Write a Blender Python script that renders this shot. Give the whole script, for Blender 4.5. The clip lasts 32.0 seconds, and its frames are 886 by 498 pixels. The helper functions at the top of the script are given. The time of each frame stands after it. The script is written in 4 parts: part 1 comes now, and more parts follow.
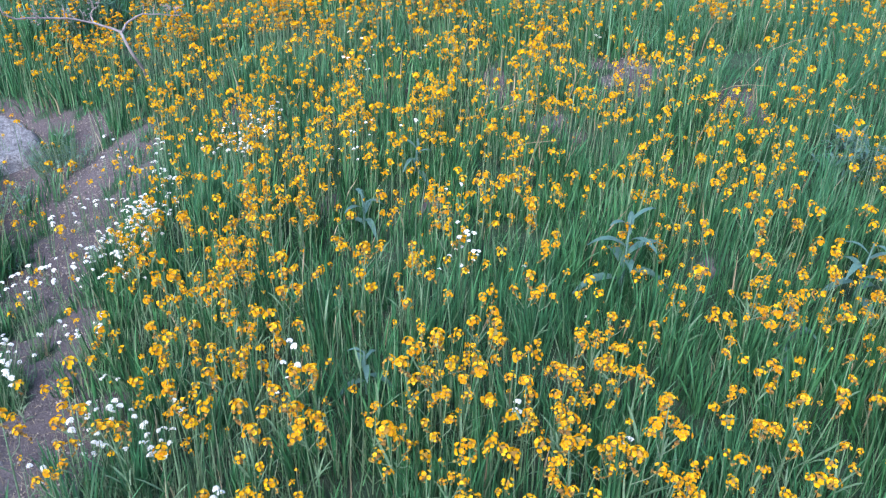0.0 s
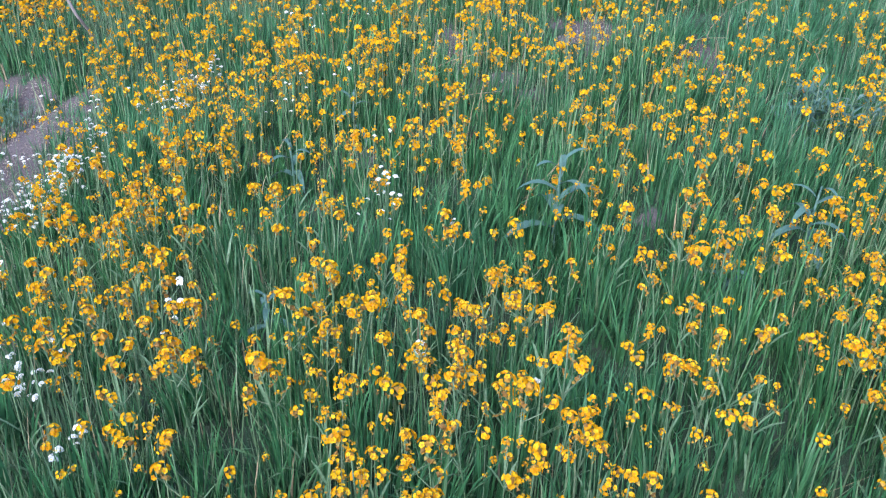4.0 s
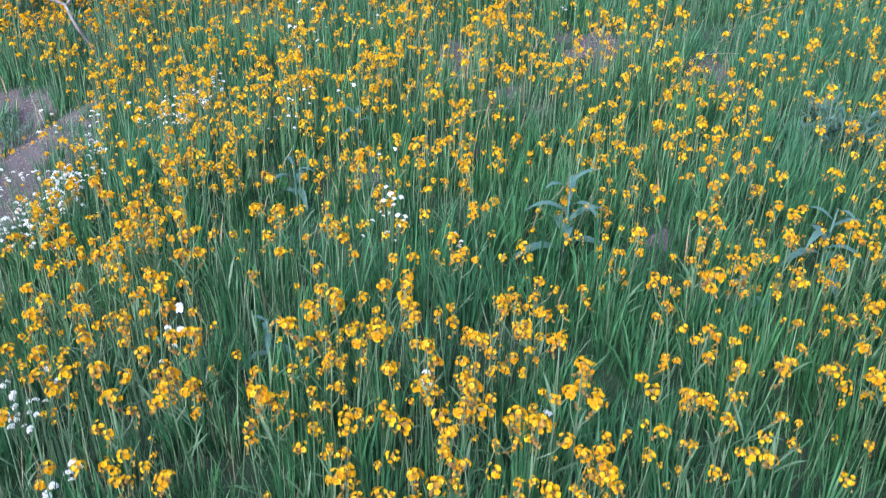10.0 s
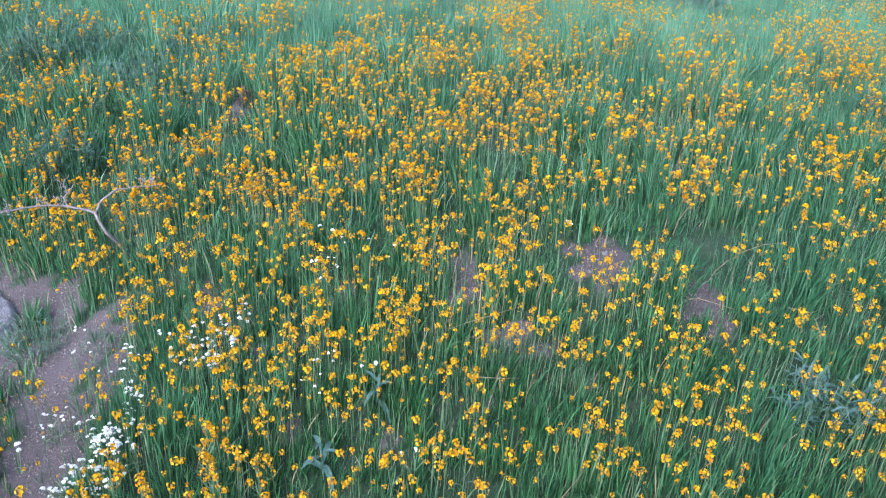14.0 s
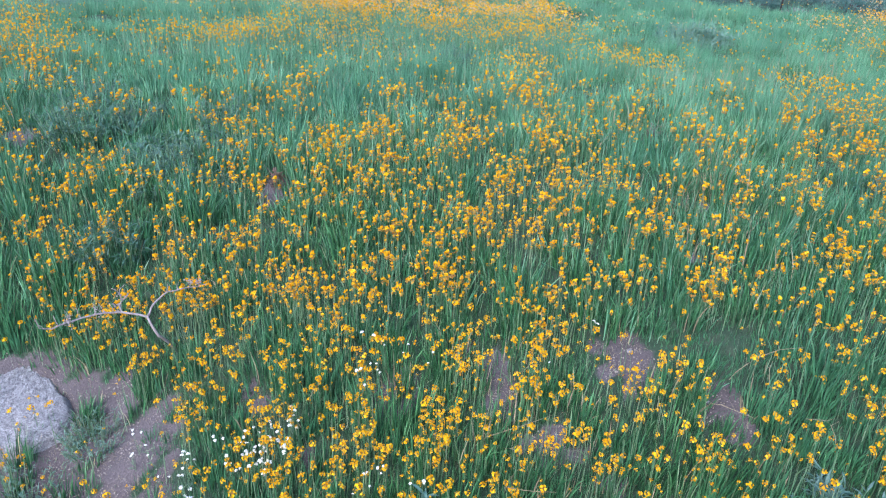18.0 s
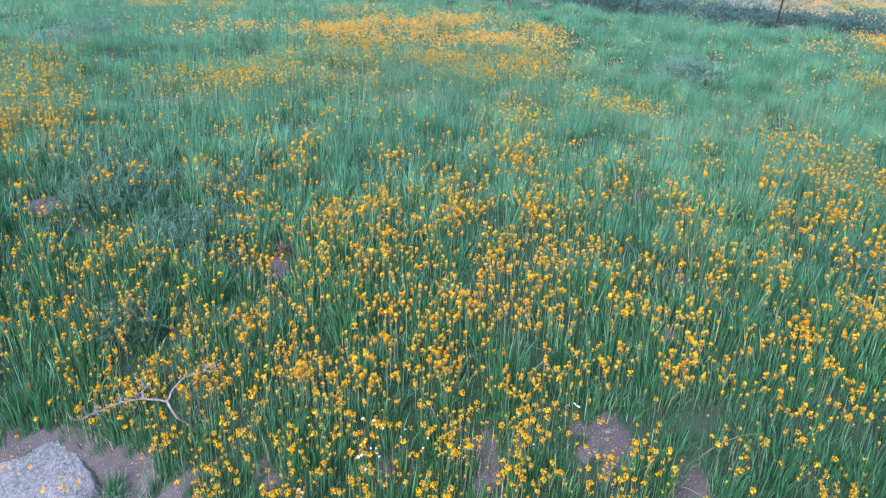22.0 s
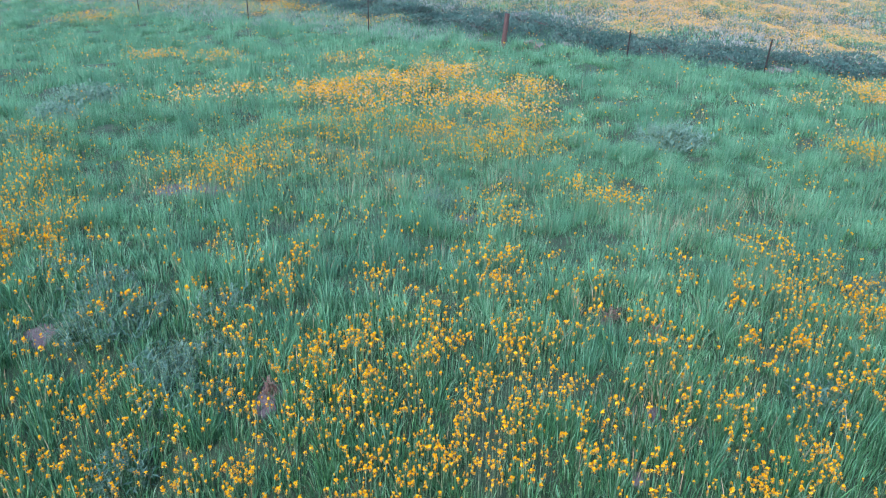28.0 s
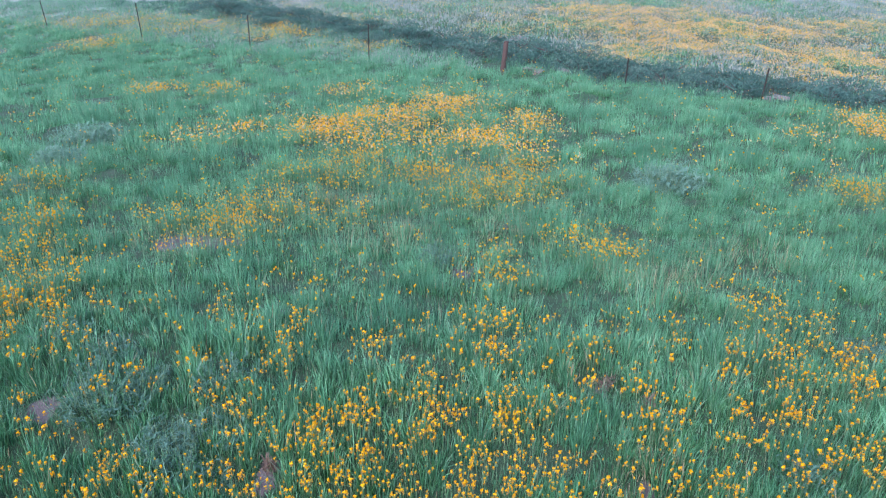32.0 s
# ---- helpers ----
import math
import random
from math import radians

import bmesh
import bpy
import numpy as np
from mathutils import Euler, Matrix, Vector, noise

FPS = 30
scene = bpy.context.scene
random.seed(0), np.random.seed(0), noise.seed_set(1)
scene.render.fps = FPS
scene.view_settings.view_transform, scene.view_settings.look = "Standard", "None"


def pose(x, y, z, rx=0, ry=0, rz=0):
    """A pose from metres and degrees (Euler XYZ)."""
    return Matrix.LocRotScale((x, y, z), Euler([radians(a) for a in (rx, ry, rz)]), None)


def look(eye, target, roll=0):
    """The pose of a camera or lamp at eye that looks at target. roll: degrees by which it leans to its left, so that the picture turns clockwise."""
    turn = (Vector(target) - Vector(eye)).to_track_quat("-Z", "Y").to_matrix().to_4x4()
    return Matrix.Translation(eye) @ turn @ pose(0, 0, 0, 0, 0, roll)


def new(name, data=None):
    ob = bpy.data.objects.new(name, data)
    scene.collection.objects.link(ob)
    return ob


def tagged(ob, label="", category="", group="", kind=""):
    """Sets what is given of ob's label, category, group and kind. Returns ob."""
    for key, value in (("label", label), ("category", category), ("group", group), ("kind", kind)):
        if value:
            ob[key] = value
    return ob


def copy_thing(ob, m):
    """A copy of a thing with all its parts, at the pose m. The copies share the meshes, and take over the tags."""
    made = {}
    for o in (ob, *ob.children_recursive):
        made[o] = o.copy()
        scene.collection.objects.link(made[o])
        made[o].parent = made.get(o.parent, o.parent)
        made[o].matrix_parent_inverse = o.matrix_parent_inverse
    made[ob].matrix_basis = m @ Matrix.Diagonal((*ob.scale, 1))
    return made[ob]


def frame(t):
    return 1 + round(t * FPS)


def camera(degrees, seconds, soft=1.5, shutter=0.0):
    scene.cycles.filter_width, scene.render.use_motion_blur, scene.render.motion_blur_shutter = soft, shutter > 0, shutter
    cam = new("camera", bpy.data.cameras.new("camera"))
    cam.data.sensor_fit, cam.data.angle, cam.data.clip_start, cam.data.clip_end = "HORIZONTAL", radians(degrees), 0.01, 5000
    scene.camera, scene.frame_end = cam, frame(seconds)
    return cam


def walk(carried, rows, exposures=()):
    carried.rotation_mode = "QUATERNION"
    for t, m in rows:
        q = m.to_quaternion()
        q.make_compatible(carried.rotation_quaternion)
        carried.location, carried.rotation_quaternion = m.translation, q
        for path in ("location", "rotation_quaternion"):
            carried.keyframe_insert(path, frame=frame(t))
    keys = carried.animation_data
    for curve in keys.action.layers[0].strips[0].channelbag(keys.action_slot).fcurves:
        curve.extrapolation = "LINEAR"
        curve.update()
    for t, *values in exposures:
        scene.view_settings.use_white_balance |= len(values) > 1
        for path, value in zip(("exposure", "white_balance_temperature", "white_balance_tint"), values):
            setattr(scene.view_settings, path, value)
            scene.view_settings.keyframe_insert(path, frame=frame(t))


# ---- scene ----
cam = camera(61.2, 32.0, soft=1.2, shutter=0.5)
PATH = [
    (0, (0.069, -0.284, 1.378), (-0.108, 1.473, 0.438), 1.7),
    (1, (0.175, -0.232, 1.432), (-0.016, 1.518, 0.483), 1.4),
    (1.5, (0.247, -0.235, 1.457), (0.051, 1.514, 0.508), 1.3),
    (2, (0.323, -0.226, 1.457), (0.123, 1.525, 0.511), 1.3),
    (2.5, (0.378, -0.193, 1.401), (0.169, 1.559, 0.459), 1.2),
    (3, (0.381, -0.171, 1.284), (0.172, 1.587, 0.353), 1.2),
    (3.5, (0.36, -0.184, 1.192), (0.153, 1.575, 0.264), 1.3),
    (5.5, (0.353, -0.263, 1.088), (0.148, 1.505, 0.176), 1.4),
    (6, (0.362, -0.219, 1.062), (0.155, 1.551, 0.155), 1.4),
    (7, (0.354, -0.282, 1.07), (0.147, 1.491, 0.167), 1.3),
    (8, (0.356, -0.289, 1.041), (0.147, 1.486, 0.144), 1.3),
    (9, (0.347, -0.156, 1.023), (0.136, 1.617, 0.122), 1.2),
    (9.5, (0.337, -0.148, 1.05), (0.126, 1.622, 0.144), 1.3),
    (10, (0.331, -0.139, 1.162), (0.12, 1.629, 0.25), 1.4),
    (10.5, (0.35, -0.103, 1.304), (0.138, 1.664, 0.39), 1.5),
    (11, (0.368, -0.035, 1.474), (0.16, 1.726, 0.55), 1.7),
    (11.5, (0.366, 0.062, 1.65), (0.161, 1.813, 0.706), 1.8),
    (12, (0.336, 0.162, 1.818), (0.136, 1.907, 0.861), 2.0),
    (12.5, (0.286, 0.256, 1.981), (0.093, 1.995, 1.012), 2.2),
    (13, (0.237, 0.273, 2.11), (0.046, 2.011, 1.139), 2.2),
    (14, (0.163, 0.206, 2.31), (-0.023, 1.94, 1.331), 2.4),
    (14.5, (0.134, 0.211, 2.41), (-0.049, 1.943, 1.426), 2.4),
    (16.5, (-0.036, 0.245, 2.706), (-0.218, 1.984, 1.734), 2.2),
    (17, (-0.063, 0.229, 2.76), (-0.247, 1.967, 1.788), 2.2),
    (18, (-0.045, 0.244, 2.88), (-0.232, 1.982, 1.907), 2.0),
    (19, (-0.01, 0.314, 2.958), (-0.205, 2.051, 1.987), 1.8),
    (20, (0.0, 0.363, 3.104), (-0.197, 2.096, 2.126), 1.6),
    (21, (0.04, 0.307, 3.296), (-0.155, 2.041, 2.319), 1.7),
    (22, (-0.003, 0.176, 3.55), (-0.196, 1.911, 2.574), 1.7),
    (23, (-0.027, 0.183, 3.761), (-0.221, 1.919, 2.787), 1.5),
    (24, (0.029, 0.291, 3.937), (-0.163, 2.029, 2.967), 1.6),
    (25, (0.106, 0.397, 4.112), (-0.088, 2.139, 3.148), 1.5),
    (25.5, (0.114, 0.435, 4.188), (-0.082, 2.179, 3.228), 1.3),
    (27.5, (0.116, 0.449, 4.532), (-0.083, 2.197, 3.58), 1.0),
    (28, (0.132, 0.453, 4.577), (-0.069, 2.203, 3.628), 0.9),
    (29, (0.146, 0.48, 4.694), (-0.055, 2.23, 3.745), 0.9),
    (30, (0.159, 0.509, 4.858), (-0.046, 2.261, 3.916), 0.6),
    (31, (0.168, 0.555, 5.039), (-0.04, 2.313, 4.109), 0.4),
    (32, (0.173, 0.615, 5.135), (-0.037, 2.378, 4.214), 0.4),
]
walk(cam, [(t, look(eye, target, roll)) for t, eye, target, roll in PATH],
     [(0, 1.5, 5850, 10), (32, 1.5, 5850, 10)])
# ---- light ----
world = bpy.data.worlds.new("world")
scene.world = world
world.use_nodes = True
wn = world.node_tree.nodes
sky = wn.new("ShaderNodeTexSky")
sky.sky_type, sky.sun_disc = "NISHITA", False
SUN_ELEVATION, SUN_TURN = 42.0, 200.0
sky.sun_elevation, sky.sun_rotation = radians(SUN_ELEVATION), radians(SUN_TURN)
sky.air_density, sky.dust_density = 1.0, 1.5
wn["Background"].inputs["Strength"].default_value = 0.15
world.node_tree.links.new(sky.outputs["Color"], wn["Background"].inputs["Color"])
sun = new("sun", bpy.data.lights.new("sun", "SUN"))
sun.data.energy, sun.data.angle, sun.data.color = 1.5, radians(40), (1.0, 0.95, 0.9)
sun.matrix_world = look((0, 0, 0), (-math.sin(radians(SUN_TURN)) * math.cos(radians(SUN_ELEVATION)),
                                    -math.cos(radians(SUN_TURN)) * math.cos(radians(SUN_ELEVATION)),
                                    -math.sin(radians(SUN_ELEVATION))))


# ---- materials ----
def material(name, rough=0.7):
    m = bpy.data.materials.new(name)
    m.use_nodes = True
    m.node_tree.nodes["Principled BSDF"].inputs["Roughness"].default_value = rough
    return m, m.node_tree.nodes, m.node_tree.links, m.node_tree.nodes["Principled BSDF"]


def ramp(nodes, stops):
    r = nodes.new("ShaderNodeValToRGB")
    while len(r.color_ramp.elements) < len(stops):
        r.color_ramp.elements.new(0.5)
    for e, (at, c) in zip(r.color_ramp.elements, stops):
        e.position, e.color = at, (*c, 1)
    return r


def noise_of(nodes, links, scale, detail=4.0, coords=None, rough=0.55):
    n = nodes.new("ShaderNodeTexNoise")
    n.inputs["Scale"].default_value, n.inputs["Detail"].default_value = scale, detail
    n.inputs["Roughness"].default_value = rough
    if coords is None:
        coords = nodes.new("ShaderNodeNewGeometry").outputs["Position"]
    links.new(coords, n.inputs["Vector"])
    return n


def mixed(nodes, links, a, b, factor, blend="MIX"):
    m = nodes.new("ShaderNodeMix")
    m.data_type, m.blend_type = "RGBA", blend
    for socket, value in ((m.inputs[6], a), (m.inputs[7], b), (m.inputs[0], factor)):
        if hasattr(value, "links"):
            links.new(value, socket)
        elif socket.type == "RGBA":
            socket.default_value = (*value, 1)
        else:
            socket.default_value = value
    return m.outputs[2]


def leafy(name, stops, patch, amount=0.5, rough=0.48, thin=0.3, patch_scale=0.9, pick="island", clump=160.0, low=0.82, high=1.12):
    """Leaf or petal: colour varies from piece to piece and in broad drifts over the field; light passes through."""
    m, nodes, links, b = material(name, rough)
    geo = nodes.new("ShaderNodeNewGeometry")
    if pick == "island":
        rnd = geo.outputs["Random Per Island"]
    else:
        rnd = nodes.new("ShaderNodeObjectInfo").outputs["Random"]
    r = ramp(nodes, stops)
    links.new(rnd, r.inputs["Fac"])
    n = noise_of(nodes, links, patch_scale, 3.0, geo.outputs["Position"])
    k = ramp(nodes, [(0.38, (0, 0, 0)), (0.66, (amount,) * 3)])
    links.new(n.outputs["Fac"], k.inputs["Fac"])
    tone = mixed(nodes, links, r.outputs["Color"], patch, k.outputs["Color"])
    fine = noise_of(nodes, links, clump, 3.0, geo.outputs["Position"])
    shade = ramp(nodes, [(0.32, (low,) * 3), (0.68, (high,) * 3)])
    links.new(fine.outputs["Fac"], shade.inputs["Fac"])
    tone = mixed(nodes, links, tone, shade.outputs["Color"], 1.0, "MULTIPLY")
    links.new(tone, b.inputs["Base Color"])
    b.inputs["Specular IOR Level"].default_value = 0.45
    t = nodes.new("ShaderNodeBsdfTranslucent")
    links.new(tone, t.inputs["Color"])
    s = nodes.new("ShaderNodeMixShader")
    s.inputs[0].default_value = thin
    links.new(b.outputs[0], s.inputs[1])
    links.new(t.outputs[0], s.inputs[2])
    links.new(s.outputs[0], nodes["Material Output"].inputs["Surface"])
    return m


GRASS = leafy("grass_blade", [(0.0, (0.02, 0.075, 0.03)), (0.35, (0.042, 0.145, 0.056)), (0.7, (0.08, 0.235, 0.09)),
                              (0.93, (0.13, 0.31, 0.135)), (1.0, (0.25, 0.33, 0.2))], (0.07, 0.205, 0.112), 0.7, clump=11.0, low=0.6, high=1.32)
# grass paled and blued for haze; its dark drifts paint shade in hollows
GRASS_HAZED = leafy("grass_hazed", [(0.0, (0.065, 0.185, 0.096)), (0.45, (0.145, 0.35, 0.195)), (0.85, (0.225, 0.46, 0.28)), (1.0, (0.31, 0.46, 0.33))],
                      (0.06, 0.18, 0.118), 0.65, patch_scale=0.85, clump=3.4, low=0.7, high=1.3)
SAGE = leafy("sage_leaf", [(0.0, (0.09, 0.185, 0.14)), (0.6, (0.15, 0.275, 0.21)), (1.0, (0.24, 0.37, 0.3))], (0.14, 0.26, 0.2), 0.5, 0.6, 0.25, 4.0)
# dry field grass, its colour greyed and blued for haze
MEADOW_DRY_HAZED = leafy("meadow_dry_hazed", [(0.0, (0.15, 0.21, 0.2)), (0.5, (0.3, 0.325, 0.32)), (1.0, (0.46, 0.42, 0.42))],
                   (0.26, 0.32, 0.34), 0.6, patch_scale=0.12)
STEM = leafy("flower_stem", [(0.0, (0.11, 0.19, 0.095)), (0.6, (0.17, 0.275, 0.15)), (1.0, (0.29, 0.35, 0.23))], (0.15, 0.25, 0.17), 0.5)
PETAL = leafy("golden_petal", [(0.0, (0.53, 0.23, 0.006)), (0.42, (0.74, 0.39, 0.008)), (0.8, (0.82, 0.5, 0.012)), (1.0, (0.87, 0.62, 0.04))],
              (0.78, 0.4, 0.006), 0.5, 0.75, 0.35, 3.0)
PETAL.node_tree.nodes["Principled BSDF"].inputs["Specular IOR Level"].default_value = 0.08
# golden petal with haze paled into its colour, for the far drifts
HAZED_PETAL = leafy("hazed_gold_petal", [(0.0, (0.58, 0.35, 0.13)), (0.6, (0.68, 0.46, 0.23)), (1.0, (0.7, 0.54, 0.35))], (0.64, 0.44, 0.25), 0.5, 0.75, 0.3, 0.3)
THROAT = leafy("petal_throat", [(0.0, (0.7, 0.2, 0.01)), (1.0, (0.8, 0.3, 0.01))], (0.75, 0.25, 0.01), 0.3, 0.6, 0.2)
WITHERED = leafy("withered_calyx", [(0.0, (0.2, 0.12, 0.04)), (0.4, (0.36, 0.21, 0.04)), (0.7, (0.58, 0.33, 0.03)), (1.0, (0.25, 0.28, 0.11))],
                 (0.42, 0.2, 0.05), 0.5, 0.8, 0.2, 2.0)
WHITE = leafy("white_petal", [(0.0, (0.78, 0.79, 0.82)), (1.0, (0.9, 0.9, 0.91))], (0.84, 0.85, 0.86), 0.3, 0.6, 0.25)
EYE = leafy("flower_eye", [(0.0, (0.75, 0.6, 0.1)), (1.0, (0.8, 0.68, 0.2))], (0.7, 0.6, 0.2), 0.2)
BLUISH = leafy("bluish_leaf", [(0.0, (0.06, 0.14, 0.11)), (0.6, (0.105, 0.2, 0.17)), (1.0, (0.18, 0.28, 0.25))], (0.1, 0.2, 0.175), 0.5, 0.5, 0.25, 4.0)
WEED = leafy("weed_leaf", [(0.0, (0.04, 0.1, 0.07)), (0.6, (0.075, 0.165, 0.125)), (1.0, (0.15, 0.26, 0.21))], (0.075, 0.165, 0.125), 0.5, 0.5, 0.25, 4.0)
SCRUB = leafy("scrub_leaf", [(0.0, (0.035, 0.085, 0.075)), (0.6, (0.065, 0.145, 0.125)), (1.0, (0.14, 0.225, 0.19))], (0.055, 0.12, 0.11), 0.6)
STRAW = leafy("dry_straw", [(0.0, (0.24, 0.19, 0.13)), (0.6, (0.38, 0.31, 0.2)), (1.0, (0.52, 0.45, 0.31))], (0.3, 0.25, 0.19), 0.5, 0.8, 0.15)
RUST_LEAF = leafy("rusty_leaf", [(0.0, (0.13, 0.075, 0.065)), (0.6, (0.22, 0.14, 0.115)), (1.0, (0.27, 0.22, 0.17))], (0.17, 0.12, 0.1), 0.5)


def soil_material():
    m, nodes, links, b = material("loose_soil", 0.95)
    pos = nodes.new("ShaderNodeNewGeometry").outputs["Position"]
    big = noise_of(nodes, links, 1.6, 5.0, pos)
    fine = noise_of(nodes, links, 90.0, 6.0, pos, 0.7)
    a = ramp(nodes, [(0.3, (0.078, 0.062, 0.068)), (0.55, (0.13, 0.107, 0.118)), (0.8, (0.215, 0.182, 0.2))])
    links.new(big.outputs["Fac"], a.inputs["Fac"])
    s = ramp(nodes, [(0.3, (0.55,) * 3), (0.5, (1.0,) * 3), (0.75, (1.5,) * 3)])
    links.new(fine.outputs["Fac"], s.inputs["Fac"])
    near = mixed(nodes, links, a.outputs["Color"], s.outputs["Color"], 1.0, "MULTIPLY")
    # away from the bare track: short growth and litter, darkened for shade between stems
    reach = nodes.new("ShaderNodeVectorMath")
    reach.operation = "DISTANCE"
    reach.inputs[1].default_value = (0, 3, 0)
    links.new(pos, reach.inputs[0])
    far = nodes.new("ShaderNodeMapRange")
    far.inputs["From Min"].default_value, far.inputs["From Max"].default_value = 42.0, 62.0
    cover = nodes.new("ShaderNodeAttribute")
    cover.attribute_name = "shaded_cover"
    ragged = nodes.new("ShaderNodeMath")
    ragged.operation = "ADD"
    links.new(cover.outputs["Fac"], ragged.inputs[0])
    links.new(noise_of(nodes, links, 28.0, 5.0, pos, 0.7).outputs["Fac"], ragged.inputs[1])
    close = nodes.new("ShaderNodeMapRange")
    close.inputs["From Min"].default_value, close.inputs["From Max"].default_value = 0.85, 1.15
    links.new(ragged.outputs[0], close.inputs["Value"])
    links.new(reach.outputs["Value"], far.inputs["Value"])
    green = ramp(nodes, [(0.3, (0.022, 0.05, 0.028)), (0.5, (0.034, 0.066, 0.038)), (0.72, (0.055, 0.07, 0.048))])
    # dry field tone with haze greyed into it, fading in with distance
    hazy_turf = ramp(nodes, [(0.3, (0.1, 0.16, 0.13)), (0.5, (0.21, 0.24, 0.22)), (0.7, (0.36, 0.33, 0.33))])
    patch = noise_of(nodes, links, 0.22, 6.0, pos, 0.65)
    links.new(patch.outputs["Fac"], hazy_turf.inputs["Fac"])
    links.new(noise_of(nodes, links, 9.0, 5.0, pos).outputs["Fac"], green.inputs["Fac"])
    tone = mixed(nodes, links, near, green.outputs["Color"], close.outputs["Result"])
    links.new(mixed(nodes, links, tone, hazy_turf.outputs["Color"], far.outputs["Result"]), b.inputs["Base Color"])
    bump = nodes.new("ShaderNodeBump")
    bump.inputs["Strength"].default_value, bump.inputs["Distance"].default_value = 0.9, 0.012
    links.new(fine.outputs["Fac"], bump.inputs["Height"])
    links.new(bump.outputs["Normal"], b.inputs["Normal"])
    return m


def stone_material(name, low, high, scale, crack):
    m, nodes, links, b = material(name, 0.9)
    pos = nodes.new("ShaderNodeNewGeometry").outputs["Position"]
    warp = noise_of(nodes, links, 14.0, 3.0, pos)
    v = nodes.new("ShaderNodeTexVoronoi")
    v.feature = "DISTANCE_TO_EDGE"
    v.inputs["Scale"].default_value = scale
    links.new(mixed(nodes, links, pos, warp.outputs["Color"], 0.06), v.inputs["Vector"])
    edge = ramp(nodes, [(0.0, (crack,) * 3), (0.09, (1.0,) * 3)])
    links.new(v.outputs["Distance"], edge.inputs["Fac"])
    n = noise_of(nodes, links, 35.0, 6.0, pos, 0.65)
    c = ramp(nodes, [(0.3, low), (0.7, high)])
    links.new(n.outputs["Fac"], c.inputs["Fac"])
    links.new(mixed(nodes, links, c.outputs["Color"], edge.outputs["Color"], 1.0, "MULTIPLY"), b.inputs["Base Color"])
    bump = nodes.new("ShaderNodeBump")
    bump.inputs["Strength"].default_value, bump.inputs["Distance"].default_value = 1.0, 0.008
    links.new(mixed(nodes, links, n.outputs["Color"], edge.outputs["Color"], 0.6), bump.inputs["Height"])
    links.new(bump.outputs["Normal"], b.inputs["Normal"])
    return m


def streaked(name, low, high, scale, rough=0.8, metal=0.0):
    m, nodes, links, b = material(name, rough)
    tex = nodes.new("ShaderNodeTexCoord")
    mp = nodes.new("ShaderNodeMapping")
    mp.inputs["Scale"].default_value = (1, 1, 0.12)
    links.new(tex.outputs["Object"], mp.inputs["Vector"])
    n = noise_of(nodes, links, scale, 6.0, mp.outputs["Vector"], 0.65)
    c = ramp(nodes, [(0.3, low), (0.7, high)])
    links.new(n.outputs["Fac"], c.inputs["Fac"])
    links.new(c.outputs["Color"], b.inputs["Base Color"])
    b.inputs["Metallic"].default_value = metal
    bump = nodes.new("ShaderNodeBump")
    bump.inputs["Strength"].default_value, bump.inputs["Distance"].default_value = 0.6, 0.004
    links.new(n.outputs["Fac"], bump.inputs["Height"])
    links.new(bump.outputs["Normal"], b.inputs["Normal"])
    return m


SOIL = soil_material()
PALE_STONE = stone_material("pale_stone", (0.14, 0.135, 0.155), (0.4, 0.39, 0.42), 95.0, 0.35)
PEBBLE = stone_material("pebble", (0.2, 0.165, 0.155), (0.42, 0.37, 0.35), 50.0, 0.8)
CLOD = stone_material("clod", (0.12, 0.095, 0.1), (0.26, 0.21, 0.215), 9.0, 0.5)
DEAD_WOOD = streaked("dead_wood", (0.17, 0.14, 0.145), (0.36, 0.305, 0.315), 60.0)
POST_WOOD = streaked("post_wood", (0.045, 0.026, 0.026), (0.1, 0.058, 0.054), 30.0)
RUSTY_STEEL = streaked("rusty_steel", (0.022, 0.018, 0.02), (0.06, 0.045, 0.042), 40.0, 0.8, 0.2)


# ---- shape of the land ----
KNOT_Y = [-400, -40, -5, 0, 1, 2, 3, 3.6, 4.5, 6, 7.5, 9, 10.2, 13, 18, 26, 30, 40, 80, 400]
KNOT_Z = [-2.5, -2.5, -.6, -.25, -.15, 0, .25, .4, .52, .6, .52, .32, .1, -.25, -1.0, -1.9, -2.35, -3.0, -3.4, -3.4]


def land_raw(x, y):
    z = np.interp(y, KNOT_Y, KNOT_Z)
    z = z - .42 * np.exp(-((x + 2.8) ** 2 + (y - 2.8) ** 2) / 2.6)
    s = np.clip((y - 15) / 20, 0, 1)
    return z + .045 * np.maximum(np.minimum(x, 0), -60) * s * s * (3 - 2 * s)


def waves(x, y, seed, size, count=7):
    """Smooth uneven field of about -1 to 1, with swells of about the given size in metres."""
    r = np.random.RandomState(seed)
    out = np.zeros_like(np.asarray(x, float))
    for i in range(count):
        a, k = r.uniform(0, 2 * np.pi), 2 * np.pi / (size * r.uniform(0.6, 1.8))
        out += np.sin((x * np.cos(a) + y * np.sin(a)) * k + r.uniform(0, 6.3))
    return out / math.sqrt(count)


def land(x, y):
    x, y = np.asarray(x, float), np.asarray(y, float)
    far = np.clip((y - 5) / 10, 0, 1)
    return land_raw(x, y) + 0.014 * waves(x, y, 5, 0.5) + far * (0.07 * waves(x, y, 6, 2.6) + 0.05 * waves(x / 1.5, y, 7, 1.2))


def spots(x, y, rows):
    """How strongly the point lies in soft ellipses (x, y, half width, half depth, strength)."""
    out = np.zeros_like(x)
    for cx, cy, a, b, s in rows:
        out = np.maximum(out, s * np.exp(-0.7 * (((x - cx) / a) ** 2 + ((y - cy) / b) ** 2)))
    return out


